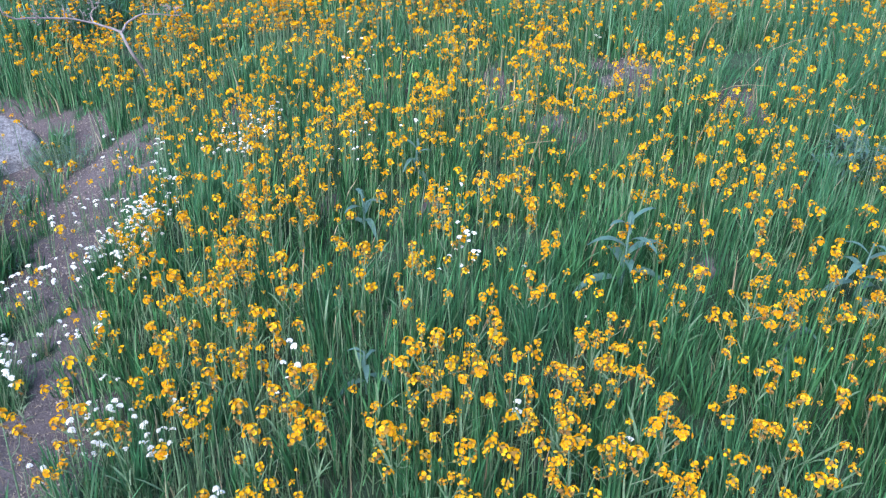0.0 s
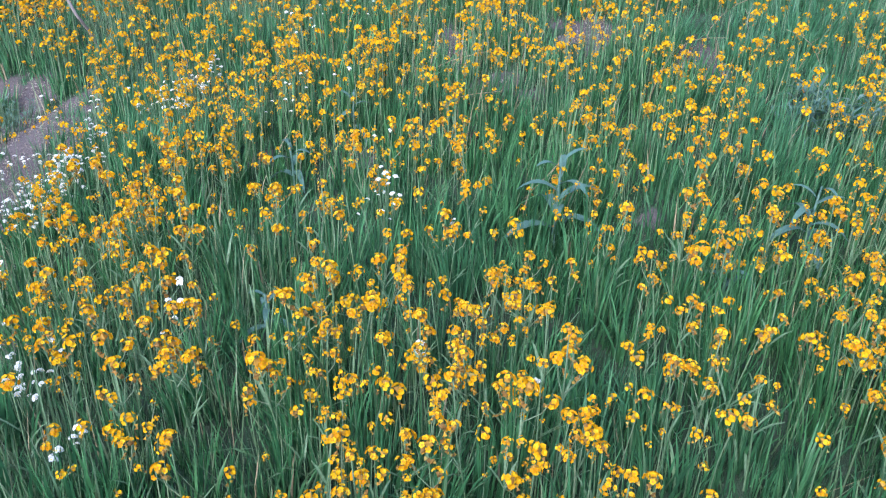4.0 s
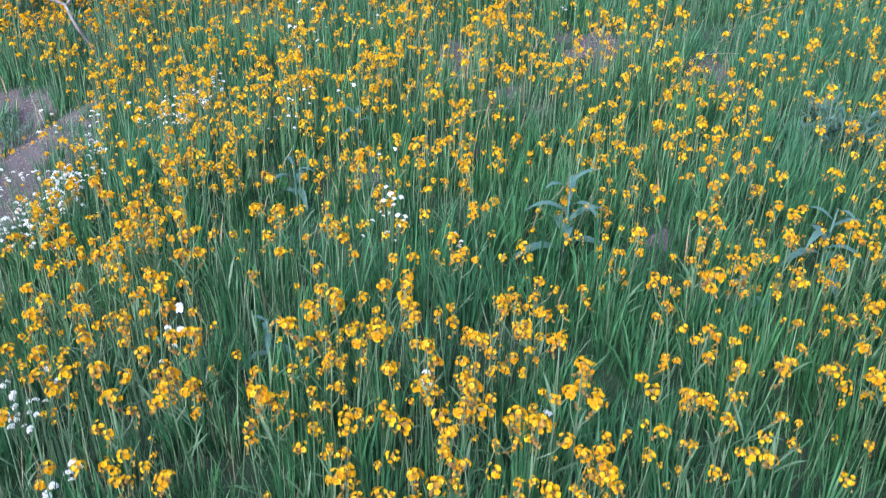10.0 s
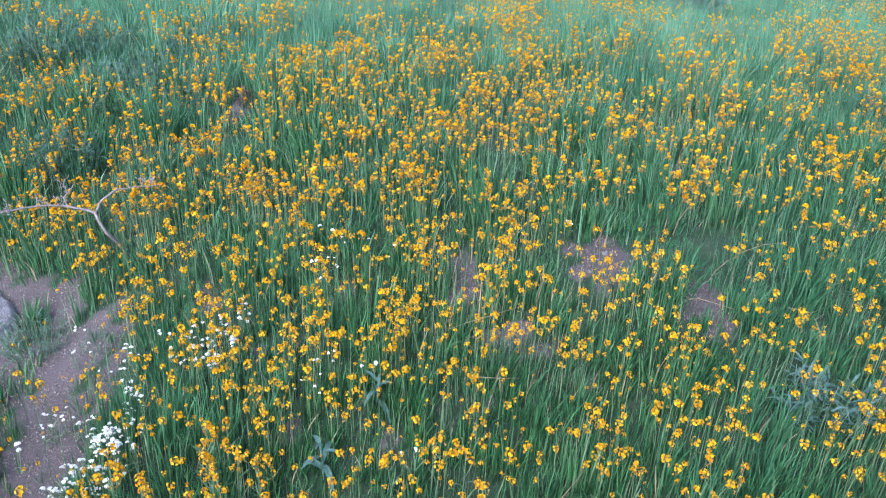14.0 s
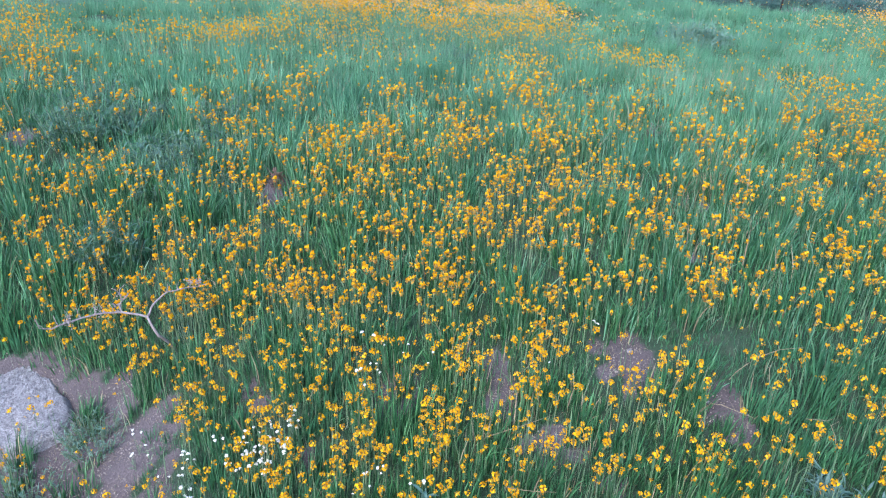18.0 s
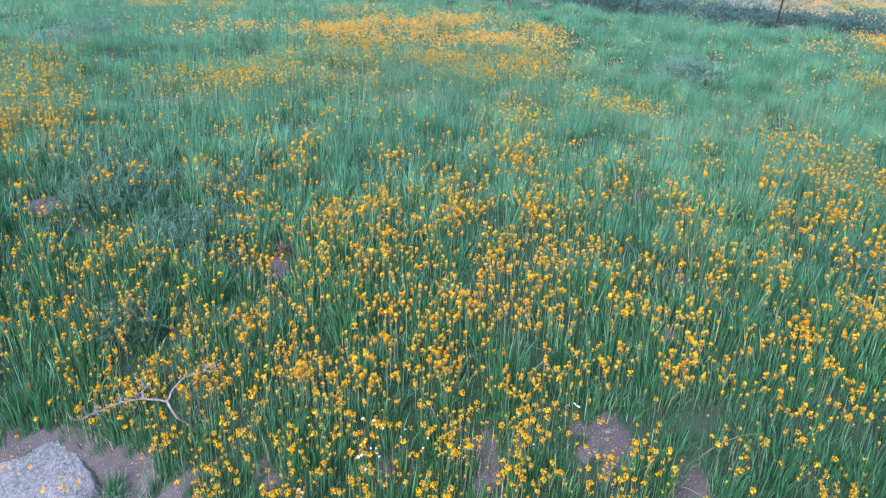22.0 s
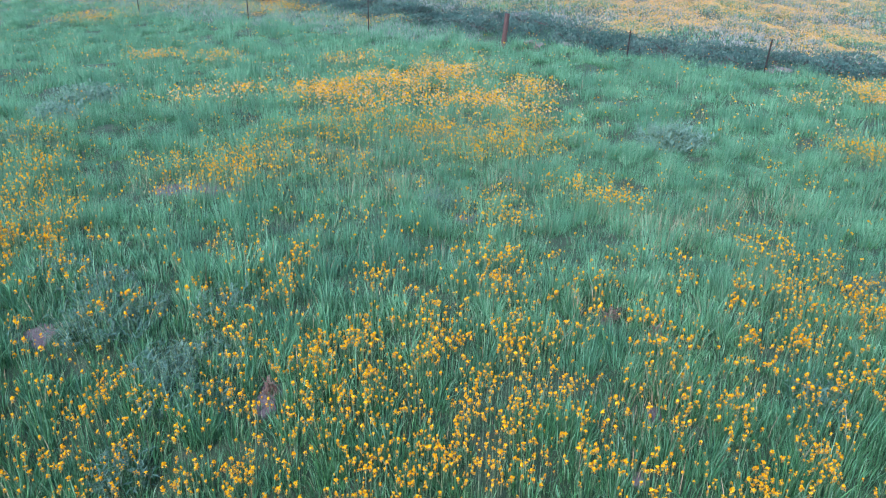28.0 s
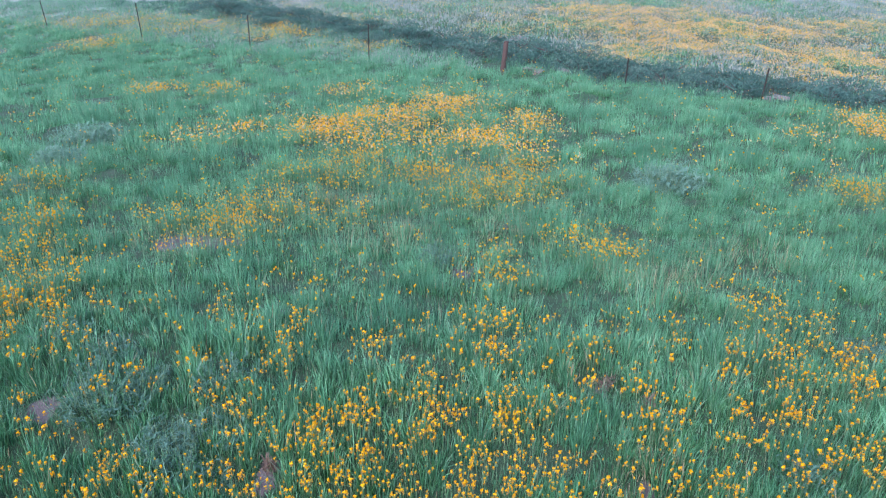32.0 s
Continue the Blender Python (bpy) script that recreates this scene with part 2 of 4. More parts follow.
BARE = [(-2.28, 3.34, .2, .14, 1.1), (-2.07, 2.98, .3, .33, 1.3), (-1.88, 2.6, .23, .33, 1.3), (-1.74, 2.2, .21, .33, 1.25),
        (-1.52, 1.65, .18, .3, 1.0), (-1.26, 1.22, .26, .27, 1.3), (-1.27, .8, .28, .32, 1.1), (-2.75, 3.22, .48, .34, 1.2), (-3.3, 3.15, .45, .3, 1),
        (-.6, 3.3, .13, .17, 1.1), (-.05, 3.35, .13, .2, 1.0), (.62, 3.62, .17, .21, 1.2), (1.1, 3.34, .16, .17, 1.0),
        (.25, 3.05, .2, .1, 1.0), (.52, 2.88, .1, .1, .8), (-1.38, 3.3, .09, .12, .9), (-.1, 3.5, .1, .12, .9),
        (.13, 2.7, .07, .08, .9), (-.28, 2.48, .06, .08, .8), (.78, .96, .15, .06, .9), (-2.5, 2.7, .45, .25, 1.1), (-2.95, 2.7, .45, .3, 1.1), (-2.3, 3.05, .25, .2, 1.1)]
BARE_UP = [(1.85, 3.0, .08, .16, .9), (-1.0, 2.9, .1, .1, .8), (-.3, 3.6, .1, .14, .8), (-.7, 2.5, .07, .07, .8), (-4.45, 9.8, .6, .4, 1.2),
           (-.6, 9.3, .2, .35, 1), (-4.2, 5.6, .17, .2, 1), (-1.85, 5.2, .11, .14, .9), (.2, 7.2, .1, .15, .7), (0, 11.4, .2, .3, .6),
           (2.2, 11.7, .4, .25, .5), (1.05, 6.6, .1, .2, .6), (.75, 2.2, .09, .08, .7), (-2.7, 12.6, .5, .4, .5),
           (1.12, 4.6, .1, .08, .8), (1.3, 5.3, .08, .15, .8), (-2.45, 7.64, .2, .12, .7), (-1.83, 5.1, .12, .16, .9), (.64, 6.1, .1, .1, .6)]
STRAW_DRIFT = [(1.83, 9.4, .45, .6, .7), (2.5, 9.7, .4, .5, .7), (-1.85, 10.7, .6, .8, .6), (-3.1, 12.1, .7, .7, .8), (3.3, 10.4, .5, .6, .5), (-.1, 10.9, .4, .5, .5),
               (-4.7, 9.8, .6, .4, .8), (.9, 6.6, .2, .2, .5), (-1.0, 14.5, 1.4, 1.6, .4), (1.3, 5.4, .3, .4, .4), (.1, 3.1, .3, .3, .25)]
FLOWER_FAR = [(-11.7, 22.9, .4, .7, .6), (-9.9, 23.6, .5, .7, .4), (-5.7, 24, .7, .7, .4), (-4.6, 17.9, .6, 1.2, .85), (-3.4, 18.2, 1.2, 1.9, .55),
              (-3.2, 14.2, .5, 1.0, .7), (-3.4, 13.2, .8, .7, .5), (-6.5, 17, .3, .9, .5), (-7.4, 16, .6, .7, .3), (-4.1, 10.4, .45, 1.0, .9),
              (-5.3, 10.3, .35, .3, .6), (-2.9, 11, .7, .4, .5), (-2.3, 21.7, .7, 1.5, .7), (-.9, 17.3, .8, 1.2, .6), (-1.7, 13.8, .6, .9, .7),
              (-.5, 13.2, .9, 1.0, .7), (.2, 14.5, .5, .8, .7), (.2, 19.6, .4, .9, .6)]
FLOWER_MID = [(1.2, 10.1, .5, .55, 1.1), (-.1, 9.0, .35, .6, .9), (0, 7.3, .6, .35, .6), (-6.9, 9.7, .4, .8, .7), (-6.2, 8.2, .4, .7, 1.2),
              (-5.5, 7.5, .5, .7, 1.1), (-4.8, 6.7, .5, .45, .9), (6.2, 14, .5, .9, .9), (7.0, 19.7, .6, .7, .4), (2.9, 7.9, .4, .8, .7), (3.3, 7.2, .5, .8, .7),
              (2.7, 6.1, .6, .6, .7), (3.2, 5.7, .4, .4, .7), (1.4, 7.5, .4, .3, .5), (-1.9, 8.0, .8, .5, .4), (-.8, 6.6, 1.3, .5, .32),
              (-.4, 5.3, 1.6, .75, .9), (9.1, 20.5, .6, 1.6, .8), (-8.3, 11.8, .5, .6, .5)]
FLOWER_NEAR = [(-.7, 1.7, .6, .5, .9), (-1.2, 3.7, 1.1, .5, 1.2), (1.0, 1.55, .6, .6, 1.1), (1.6, 2.3, .5, .5, .7), (.1, 2.3, .8, .5, .75), (.35, 1.1, .6, .35, 1.3), (-.2, 1.2, .7, .4, .8),
               (.7, 2.5, .9, .7, .6), (-.4, 3.2, 1.1, .7, 1.0), (1.3, 3.9, 1.0, .8, .75), (-.3, 4.3, .8, .5, 1.2), (.6, 4.6, .6, .5, 1.1),
               (-2.3, 3.95, .8, .3, .8), (-1.8, 4.6, .35, .3, .9), (-2.9, 4.6, .9, .6, .4), (2.2, 4.6, .8, .8, .5), (-3.2, 6.0, 1.6, .9, .14),
               (-1.0, 2.1, .4, .3, 1.2), (1.9, 2.9, .8, .6, .5), (.7, 3.1, .7, .5, .8)]
FIELD_GOLD = [(5.3, 49, 4, 1.4, .9), (7.9, 44.2, 5, 2.6, 1), (12.2, 43.4, 3, 1.8, 1), (7.2, 39.3, 2.2, 2.2, .8), (17.4, 45.9, 3, 1.2, .7),
              (13.9, 35.7, 2.5, 1.5, .9), (12.6, 37, 3, 2.2, .7), (4.1, 36, 1.2, 3, .6), (12.2, 32, 2, 1.2, .5), (-13.8, 43.5, 2.6, 2.6, .6),
              (-18.4, 45, 3, 2, .5), (-23.3, 37, 1.6, 2.2, .6)]


DITCH_X, DITCH_Y = [-40, -24, -17, -7, -1, 4, 8, 12, 20, 40], [62, 51.5, 46.5, 39.3, 33.4, 29.6, 27.2, 24.6, 19.8, 10]
FLOWER_FENCE = [(-13.8, 42, 1.8, 2.0, .35), (-23, 38.5, 1.4, 1.6, .3), (-20, 44, 3, 2, .2), (-8, 36.5, 1.6, 1.0, .2), (-26, 46, 4, 2, .2)]


def bare(x, y):
    v = np.maximum(spots(x, y, BARE), spots(x, y, BARE_UP)) * np.clip(0.95 + 0.4 * waves(x, y, 9, 0.2), .2, 1.5)
    return np.clip((v - .34) * 1.8, 0, 1.35)


def wide_drifts(x, y):
    return .75 * spots(x, y, FLOWER_FAR) + .4 * spots(x, y, [(cx, cy, 1.7 * a, 1.6 * b, k) for cx, cy, a, b, k in FLOWER_FAR])


def bloom(x, y):
    d = np.maximum(np.maximum(wide_drifts(x, y), spots(x, y, FLOWER_MID)), np.maximum(spots(x, y, FLOWER_NEAR), 1.25 * spots(x, y, FLOWER_FENCE)))
    back = np.interp(y, [0, 3, 5, 6.5, 8, 30], [.4, .3, .15, .07, .04, .012])
    d, back = (v * (1 - spots(x, y, [(-1.4, 2.35, .16, .22, .8), (1.3, 3.3, .6, .35, .6)])) for v in (d, back))
    knots = 1 + np.interp(y, [0, 2.5, 4, 7, 9], [.3, .65, 1.0, .8, 0]) * np.clip(0.95 * waves(x, y, 24, .27, 11) - .12, -.92, 1.1)
    return knots * np.maximum(d * np.clip(0.8 + 0.5 * waves(x, y, 21, 0.5), .15, 1.6), back * np.clip(0.8 + 0.8 * waves(x, y, 22, 0.9), 0.1, 2))


# ---- mesh helpers ----
def mesh_of(name, verts, faces, slots=None, materials=(), smooth=False):
    """A mesh from arrays: verts (n, 3); faces a list of (m, k) index arrays; slots one array of material numbers per face array."""
    me = bpy.data.meshes.new(name)
    verts = np.asarray(verts, np.float32).reshape(-1, 3)
    faces = [np.asarray(f, np.int32) for f in faces if len(f)]
    me.vertices.add(len(verts))
    me.vertices.foreach_set("co", verts.ravel())
    loops = np.concatenate([f.ravel() for f in faces])
    sizes = np.concatenate([np.full(len(f), f.shape[1], np.int32) for f in faces])
    me.loops.add(len(loops))
    me.loops.foreach_set("vertex_index", loops)
    me.polygons.add(len(sizes))
    me.polygons.foreach_set("loop_start", np.concatenate([[0], np.cumsum(sizes)[:-1]]).astype(np.int32))
    if slots is not None:
        me.polygons.foreach_set("material_index", np.concatenate([np.asarray(s, np.int32) for s in slots]))
    me.polygons.foreach_set("use_smooth", np.full(len(sizes), smooth))
    for m in materials:
        me.materials.append(m)
    me.update(calc_edges=True)
    me.validate()
    return me


class Bits:
    """Gathers small pieces, as verts, triangles and material numbers."""

    def __init__(self):
        self.v, self.f, self.m = [], [], []

    def add(self, verts, tris, slot=0):
        k = len(self.v)
        self.v += [tuple(p) for p in verts]
        self.f += [tuple(i + k for i in t) for t in tris]
        self.m += [slot] * len(tris)

    def arrays(self):
        return np.array(self.v, float), np.array(self.f, int), np.array(self.m, int)

    def mesh(self, name, materials, smooth=False):
        v, f, m = self.arrays()
        return mesh_of(name, v, [f], [m], materials, smooth)


def part(name, mesh, parent, label=""):
    ob = new(name, mesh)
    ob.parent = parent
    return tagged(ob, label) if label else ob


def stuff(name, mesh, label, category):
    return tagged(new(name, mesh), label, category, kind="stuff")


def tube(bits, path, radii, sides=5, slot=0):
    rings, pts = [], [Vector(p) for p in path]
    for i, p in enumerate(pts):
        d = (pts[min(i + 1, len(pts) - 1)] - pts[max(i - 1, 0)]).normalized()
        u = d.orthogonal().normalized()
        w = d.cross(u)
        rings.append([p + (u * math.cos(a) + w * math.sin(a)) * radii[i] for a in (2 * math.pi * k / sides for k in range(sides))])
    verts = [q for r in rings for q in r]
    tris = []
    for i in range(len(rings) - 1):
        for k in range(sides):
            a, b = i * sides + k, i * sides + (k + 1) % sides
            tris += [(a, b, b + sides), (a, b + sides, a + sides)]
    for base in (0, (len(rings) - 1) * sides):
        tris += [(base, base + k, base + k + 1) for k in range(1, sides - 1)]
    bits.add(verts, tris, slot)


def ribbon(bits, base, way, length, width, droop, slot=0, steps=4, rise=0.6):
    """A lance-shaped leaf with a folded midrib, from base along the flat direction way, rising and then drooping."""
    f = Vector((math.cos(way), math.sin(way), 0))
    side = Vector((-f.y, f.x, 0))
    verts, tris = [], []
    for i in range(steps + 1):
        s = i / steps
        c = Vector(base) + f * length * s * 0.85 + Vector((0, 0, length * (rise * s - droop * s * s)))
        w = width * max(0.06, math.sin(math.pi * min(0.97, 0.12 + 0.88 * s)) ** 0.8) * 0.5
        verts += [c + side * w + Vector((0, 0, w * 0.35)), c, c - side * w + Vector((0, 0, w * 0.35))]
    for i in range(steps):
        for k in (0, 1):
            a = i * 3 + k
            tris += [(a, a + 1, a + 4), (a, a + 4, a + 3)]
    bits.add(verts, tris, slot)


def corolla(bits, at, axis, radius, petal=0, throat=None, points=10):
    """A small trumpet flower with five rounded lobes, or a plain five-sided one."""
    n = Vector(axis).normalized()
    u = n.orthogonal().normalized()
    w = n.cross(u)
    at = Vector(at)
    spin = random.uniform(0, 6.28)
    rim = []
    for k in range(points):
        a = spin + 2 * math.pi * k / points
        r = radius * (1.0 if points == 5 or k % 2 == 0 else 0.74) * random.uniform(.92, 1.08)
        rim.append(at + (u * math.cos(a) + w * math.sin(a)) * r + n * radius * (0.08 if k % 2 else -0.02))
    bits.add([at - n * radius * 0.35] + rim, [(0, 1 + k, 1 + (k + 1) % points) for k in range(points)], petal)
    if throat is not None:
        ring = [at - n * radius * 0.14 + (u * math.cos(a) + w * math.sin(a)) * radius * 0.33 for a in (1.2566 * k for k in range(5))]
        bits.add(ring, [(0, 1, 2), (0, 2, 3), (0, 3, 4)], throat)


def bud(bits, at, r, slot=0):
    """A small pointed four-sided bud, turned at random."""
    turn = Euler([random.uniform(0, 6.28) for k in range(3)]).to_matrix()
    v = [Vector(at) + turn @ (Vector(c) * r * random.uniform(.45, .75)) for c in ((1, 1, 1), (1, -1, -1), (-1, 1, -1), (-1, -1, 1))]
    bits.add(v, [(0, 1, 2), (0, 3, 1), (0, 2, 3), (1, 3, 2)], slot)


def lump(bits, at, r, slot=0):
    """A small uneven six-pointed bud."""
    p = Vector(at)
    j = lambda: random.uniform(0.7, 1.25) * r
    v = [p + Vector((j(), 0, 0)), p + Vector((0, j(), 0)), p - Vector((j(), 0, 0)), p - Vector((0, j(), 0)), p + Vector((0, 0, j())), p - Vector((0, 0, j()))]
    bits.add(v, [(0, 1, 4), (1, 2, 4), (2, 3, 4), (3, 0, 4), (1, 0, 5), (2, 1, 5), (3, 2, 5), (0, 3, 5)], slot)


def flower_head(size, flowers, detail):
    """A coiled spray: open golden trumpets round the crown, spent calyxes and buds curling below; its stalk end is the origin."""
    bits = Bits()
    lean = Vector((random.uniform(-.6, .6), random.uniform(-.9, .2), 1)).normalized()
    for i in range(flowers):
        a, e = 2.4 * i + random.uniform(-.5, .5), 1.75 * math.sqrt((i + .5) / flowers) + random.uniform(-.2, .2)
        d = Vector((math.cos(a) * math.sin(e), math.sin(a) * math.sin(e) - 0.25, math.cos(e))).normalized()
        at = lean * size * 0.2 + d * size * random.uniform(0.5, 0.85)
        corolla(bits, at, d + lean * 0.2, size * random.uniform(0.24, 0.33), 0, 2 if detail > 1 else None, 10 if detail > 1 else 5)
    (lump if detail > 1 else bud)(bits, lean * size * 0.2, size * 0.4, 1)
    curl, way = random.uniform(0, 6.28), random.choice((-1, 1))
    for i in range(7 if detail > 1 else 3):
        s = (i + random.random()) / (7 if detail > 1 else 3)
        a = curl + way * 2.4 * s
        bud(bits, (math.cos(a) * size * (.3 + .45 * s), math.sin(a) * size * (.3 + .45 * s), size * (.15 - 1.5 * s)), size * random.uniform(.17, .27), 1)
    return bits


# ---- ground ----
def spread(inner_low, inner_high, step, out_low, out_high, growth=1.12):
    mid = list(np.arange(inner_low, inner_high, step)) + [inner_high]
    s, v = step, inner_high
    while v < out_high:
        s *= growth
        v = min(v + s, out_high)
        mid.append(v)
    s, v = step, inner_low
    while v > out_low:
        s *= growth
        v = max(v - s, out_low)
        mid.insert(0, v)
    return np.array(mid)


gx, gy = spread(-4, 4, .06, -420, 420), spread(-.4, 7, .06, -300, 420)
mx, my = np.meshgrid(gx, gy)
mz = land(mx, my) + 0.006 * waves(mx, my, 31, 0.12) * (my < 8)
index = np.arange(mx.size).reshape(mx.shape)
quads = np.stack([index[:-1, :-1], index[:-1, 1:], index[1:, 1:], index[1:, :-1]], -1).reshape(-1, 4)
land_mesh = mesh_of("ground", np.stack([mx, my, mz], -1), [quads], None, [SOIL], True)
land_mesh.attributes.new("shaded_cover", "FLOAT", "POINT").data.foreach_set("value", np.clip(1.2 - 2.2 * bare(mx, my), 0, 1).ravel().astype(np.float32))
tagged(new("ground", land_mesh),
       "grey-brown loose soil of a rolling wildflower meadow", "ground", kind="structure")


# ---- grass ----
def wedge(x, y, margin=0.5):
    """The part of the field in front of the walk."""
    return (x > -(0.74 * (y + 1) + margin)) & (x < 0.53 * (y + 1) + margin)


def scatter(rng, count, y0, y1, keep, margin=0.5):
    """Even random places between two depths, thinned by keep(x, y)."""
    w0, w1 = -(0.74 * (y1 + 1) + margin), 0.53 * (y1 + 1) + margin
    total = int(count * (w1 - w0) * (y1 - y0))
    x, y = rng.uniform(w0, w1, total), rng.uniform(y0, y1, total)
    ok = wedge(x, y, margin)
    x, y = x[ok], y[ok]
    ok = rng.rand(len(x)) < keep(x, y)
    return x[ok], y[ok]


def blade_mesh(name, rng, x, y, height, width, levels, materials, pick=None, lean=0.35, sink=0.02, bent=None):
    """Blades as bent, tapering strips of the given number of levels, each free of the others; bent: each one's own way and reach."""
    n = len(x)
    z = land(x, y) - sink
    yaw = rng.uniform(0, 2 * np.pi, n)
    if bent is None:
        bend_way = 2.2 * waves(x, y, 61, 1.3) + rng.normal(0, 1, n) * np.interp(y, [5, 14], [2.5, 1.9])
        bend = height * lean * rng.uniform(0.1, 1.0, n) ** 1.4 * (1 + 0.8 * (rng.rand(n) < 0.12))
    else:
        bend_way, bend = bent
    rows, uphill = [], height * .06 * (lean < 1)
    for i in range(levels):
        s = i / levels
        half = 0.5 * width * (1 - 0.25 * s) * (0.75 if i == 0 else 1)
        cx, cy = x + np.cos(bend_way) * bend * s ** 2, y + np.sin(bend_way) * bend * s ** 2 + uphill * s
        cz = z + height * s * (1 - 0.12 * s)
        rows += [np.stack([cx + np.cos(yaw) * half, cy + np.sin(yaw) * half, cz], -1),
                 np.stack([cx - np.cos(yaw) * half, cy - np.sin(yaw) * half, cz], -1)]
    rows.append(np.stack([x + np.cos(bend_way) * bend, y + np.sin(bend_way) * bend + uphill, z + height * (1 - 0.25 * bend / height)], -1))
    per = len(rows)
    verts = np.stack(rows, 1)
    base = np.arange(n)[:, None] * per
    q = np.concatenate([base + np.array([2 * i, 2 * i + 1, 2 * i + 3, 2 * i + 2]) for i in range(levels - 1)]) if levels > 1 else np.zeros((0, 4), int)
    t = base + np.array([per - 3, per - 2, per - 1])
    slots = None
    if pick is not None:
        slots = ([np.tile(pick, levels - 1)] if levels > 1 else []) + [pick]
    return mesh_of(name, verts, [q, t], slots, materials, False)


def swell(x, y):
    """How tall the grass stands: brows and hollows of a metre or so, lower where the ground is bare or thick with flowers."""
    k = np.interp(y, [1, 5, 9], [.16, .32, .5])
    return np.clip(1 + k * waves(x / 1.6, y, 42, 1.0) + .5 * k * waves(x, y, 43, .4), .38, 1.9) * np.clip(1.1 - .9 * bare(x, y), .25, 1)


rng = np.random.RandomState(11)
GRASS_LABEL = "tall bluish-green meadow grass growing densely among wildflowers"
CREST_LABEL = "lush green meadow grass on the crest and far slope"
UNDER_LABEL = "short green undergrowth between the grass stems"


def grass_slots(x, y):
    # the haze-paled colour takes over with distance
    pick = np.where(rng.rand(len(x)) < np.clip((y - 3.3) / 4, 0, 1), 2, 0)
    pick[rng.rand(len(x)) < np.clip(0.012 + 0.1 * bare(x, y) + .35 * spots(x, y, STRAW_DRIFT), 0, 0.5)] = 1
    return pick


def open_ground(a, b):
    return np.clip(1.1 - 1.3 * bare(a, b), 0.02, 1) * np.clip(0.85 + 0.3 * waves(a, b, 41, 0.22), .3, 1)


def grow_tussocks(count, blades, y0, y1, radius, height, width, levels, label, splay=.5, margin=.5, where=None):
    """Grass in tussocks: the blades of each fan out from one root and droop at its rim."""
    cx, cy = scatter(rng, count, y0, y1, lambda a, b: np.clip(1.1 - 1.4 * bare(a, b), .01, 1) * np.clip(.75 + .5 * waves(a, b, 41, .3), .1, 1)
                     * (1.0 if where is None else where(a, b)), margin)
    many = len(cx)
    reach, tall = radius * rng.uniform(.6, 1.4, many), height * swell(cx, cy) * rng.uniform(.55, 1.3, many)
    k = np.repeat(np.arange(many), rng.randint(int(blades * .6), int(blades * 1.4) + 1, many))
    n = len(k)
    a, out = rng.uniform(0, 2 * np.pi, n), np.sqrt(rng.rand(n))
    x, y = cx[k] + np.cos(a) * out * reach[k], cy[k] + np.sin(a) * out * reach[k]
    h = tall[k] * (1 - .3 * out ** 2) * rng.uniform(.55, 1.1, n)
    lean = h * splay * (.1 + .9 * out) * rng.uniform(.25, 1.2, n) * (1 + 1.1 * (rng.rand(n) < .1))
    wind, push = (2.2 * waves(cx, cy, 61, 1.3))[k], rng.uniform(0, .14, n) * h * np.interp(y, [3, 9], [1, .6])
    bx, by = np.cos(a) * lean + np.cos(wind) * push, np.sin(a) * lean + np.sin(wind) * push
    mesh = blade_mesh("grass", rng, x, y, h, width * rng.uniform(.6, 1.3, n), levels, [GRASS, STRAW, GRASS_HAZED], grass_slots(x, y),
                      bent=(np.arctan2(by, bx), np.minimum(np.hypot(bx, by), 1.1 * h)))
    return stuff("grass", mesh, label, "grass")


def grow_short(count, y0, y1, height, width, label, lean=.6, base=None, where=None):
    """Low growth that fills the ground between the tussocks."""
    x, y = scatter(rng, count, y0, y1, lambda a, b: open_ground(a, b) * (1.0 if where is None else where(a, b)), .5)
    h = height * np.clip(swell(x, y), .5, 1.3) * rng.uniform(.5, 1.2, len(x))
    # without a base, the darker grass in every slot paints shade between tussocks
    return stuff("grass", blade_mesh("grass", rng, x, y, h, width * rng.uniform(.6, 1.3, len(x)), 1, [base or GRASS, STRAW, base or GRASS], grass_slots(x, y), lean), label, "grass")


def fence_line(a):
    return np.interp(a, [-40, -30.6, -21.9, -14, -7.15, -1.05, 3.5, 7.7, 20], [50.8, 45.9, 41.35, 37.2, 33.6, 30.4, 28.0, 25.8, 19.3])


def this_side(a, b):
    return (b < fence_line(a) + .6 + .5 * waves(a, b, 64, 1.6)) * (b < np.interp(a, DITCH_X, DITCH_Y) - .7 + .5 * waves(a, b, 63, 2.0)) * 1.0


grow_tussocks(250, 20, -.6, 3.4, .05, .25, .0062, 3, GRASS_LABEL, .32, .6)
grow_short(5500, -.6, 3.4, .09, .007, UNDER_LABEL)
grow_short(3600, -.3, 1.9, .19, .0075, "grey-green leafy growth under the wildflowers", .5, STEM, lambda a, b: np.clip(.25 - a * .7, .08, 1))
grow_tussocks(75, 44, 3.4, 7.5, .1, .285, .0078, 2, GRASS_LABEL, .45)
grow_short(2600, 3.4, 7.5, .1, .01, UNDER_LABEL)
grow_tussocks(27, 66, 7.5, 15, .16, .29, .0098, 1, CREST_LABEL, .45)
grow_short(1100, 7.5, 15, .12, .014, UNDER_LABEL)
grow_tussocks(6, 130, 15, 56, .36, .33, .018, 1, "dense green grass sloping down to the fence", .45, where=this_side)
grow_short(220, 15, 56, .14, .03, "short green growth on the slope down to the fence")


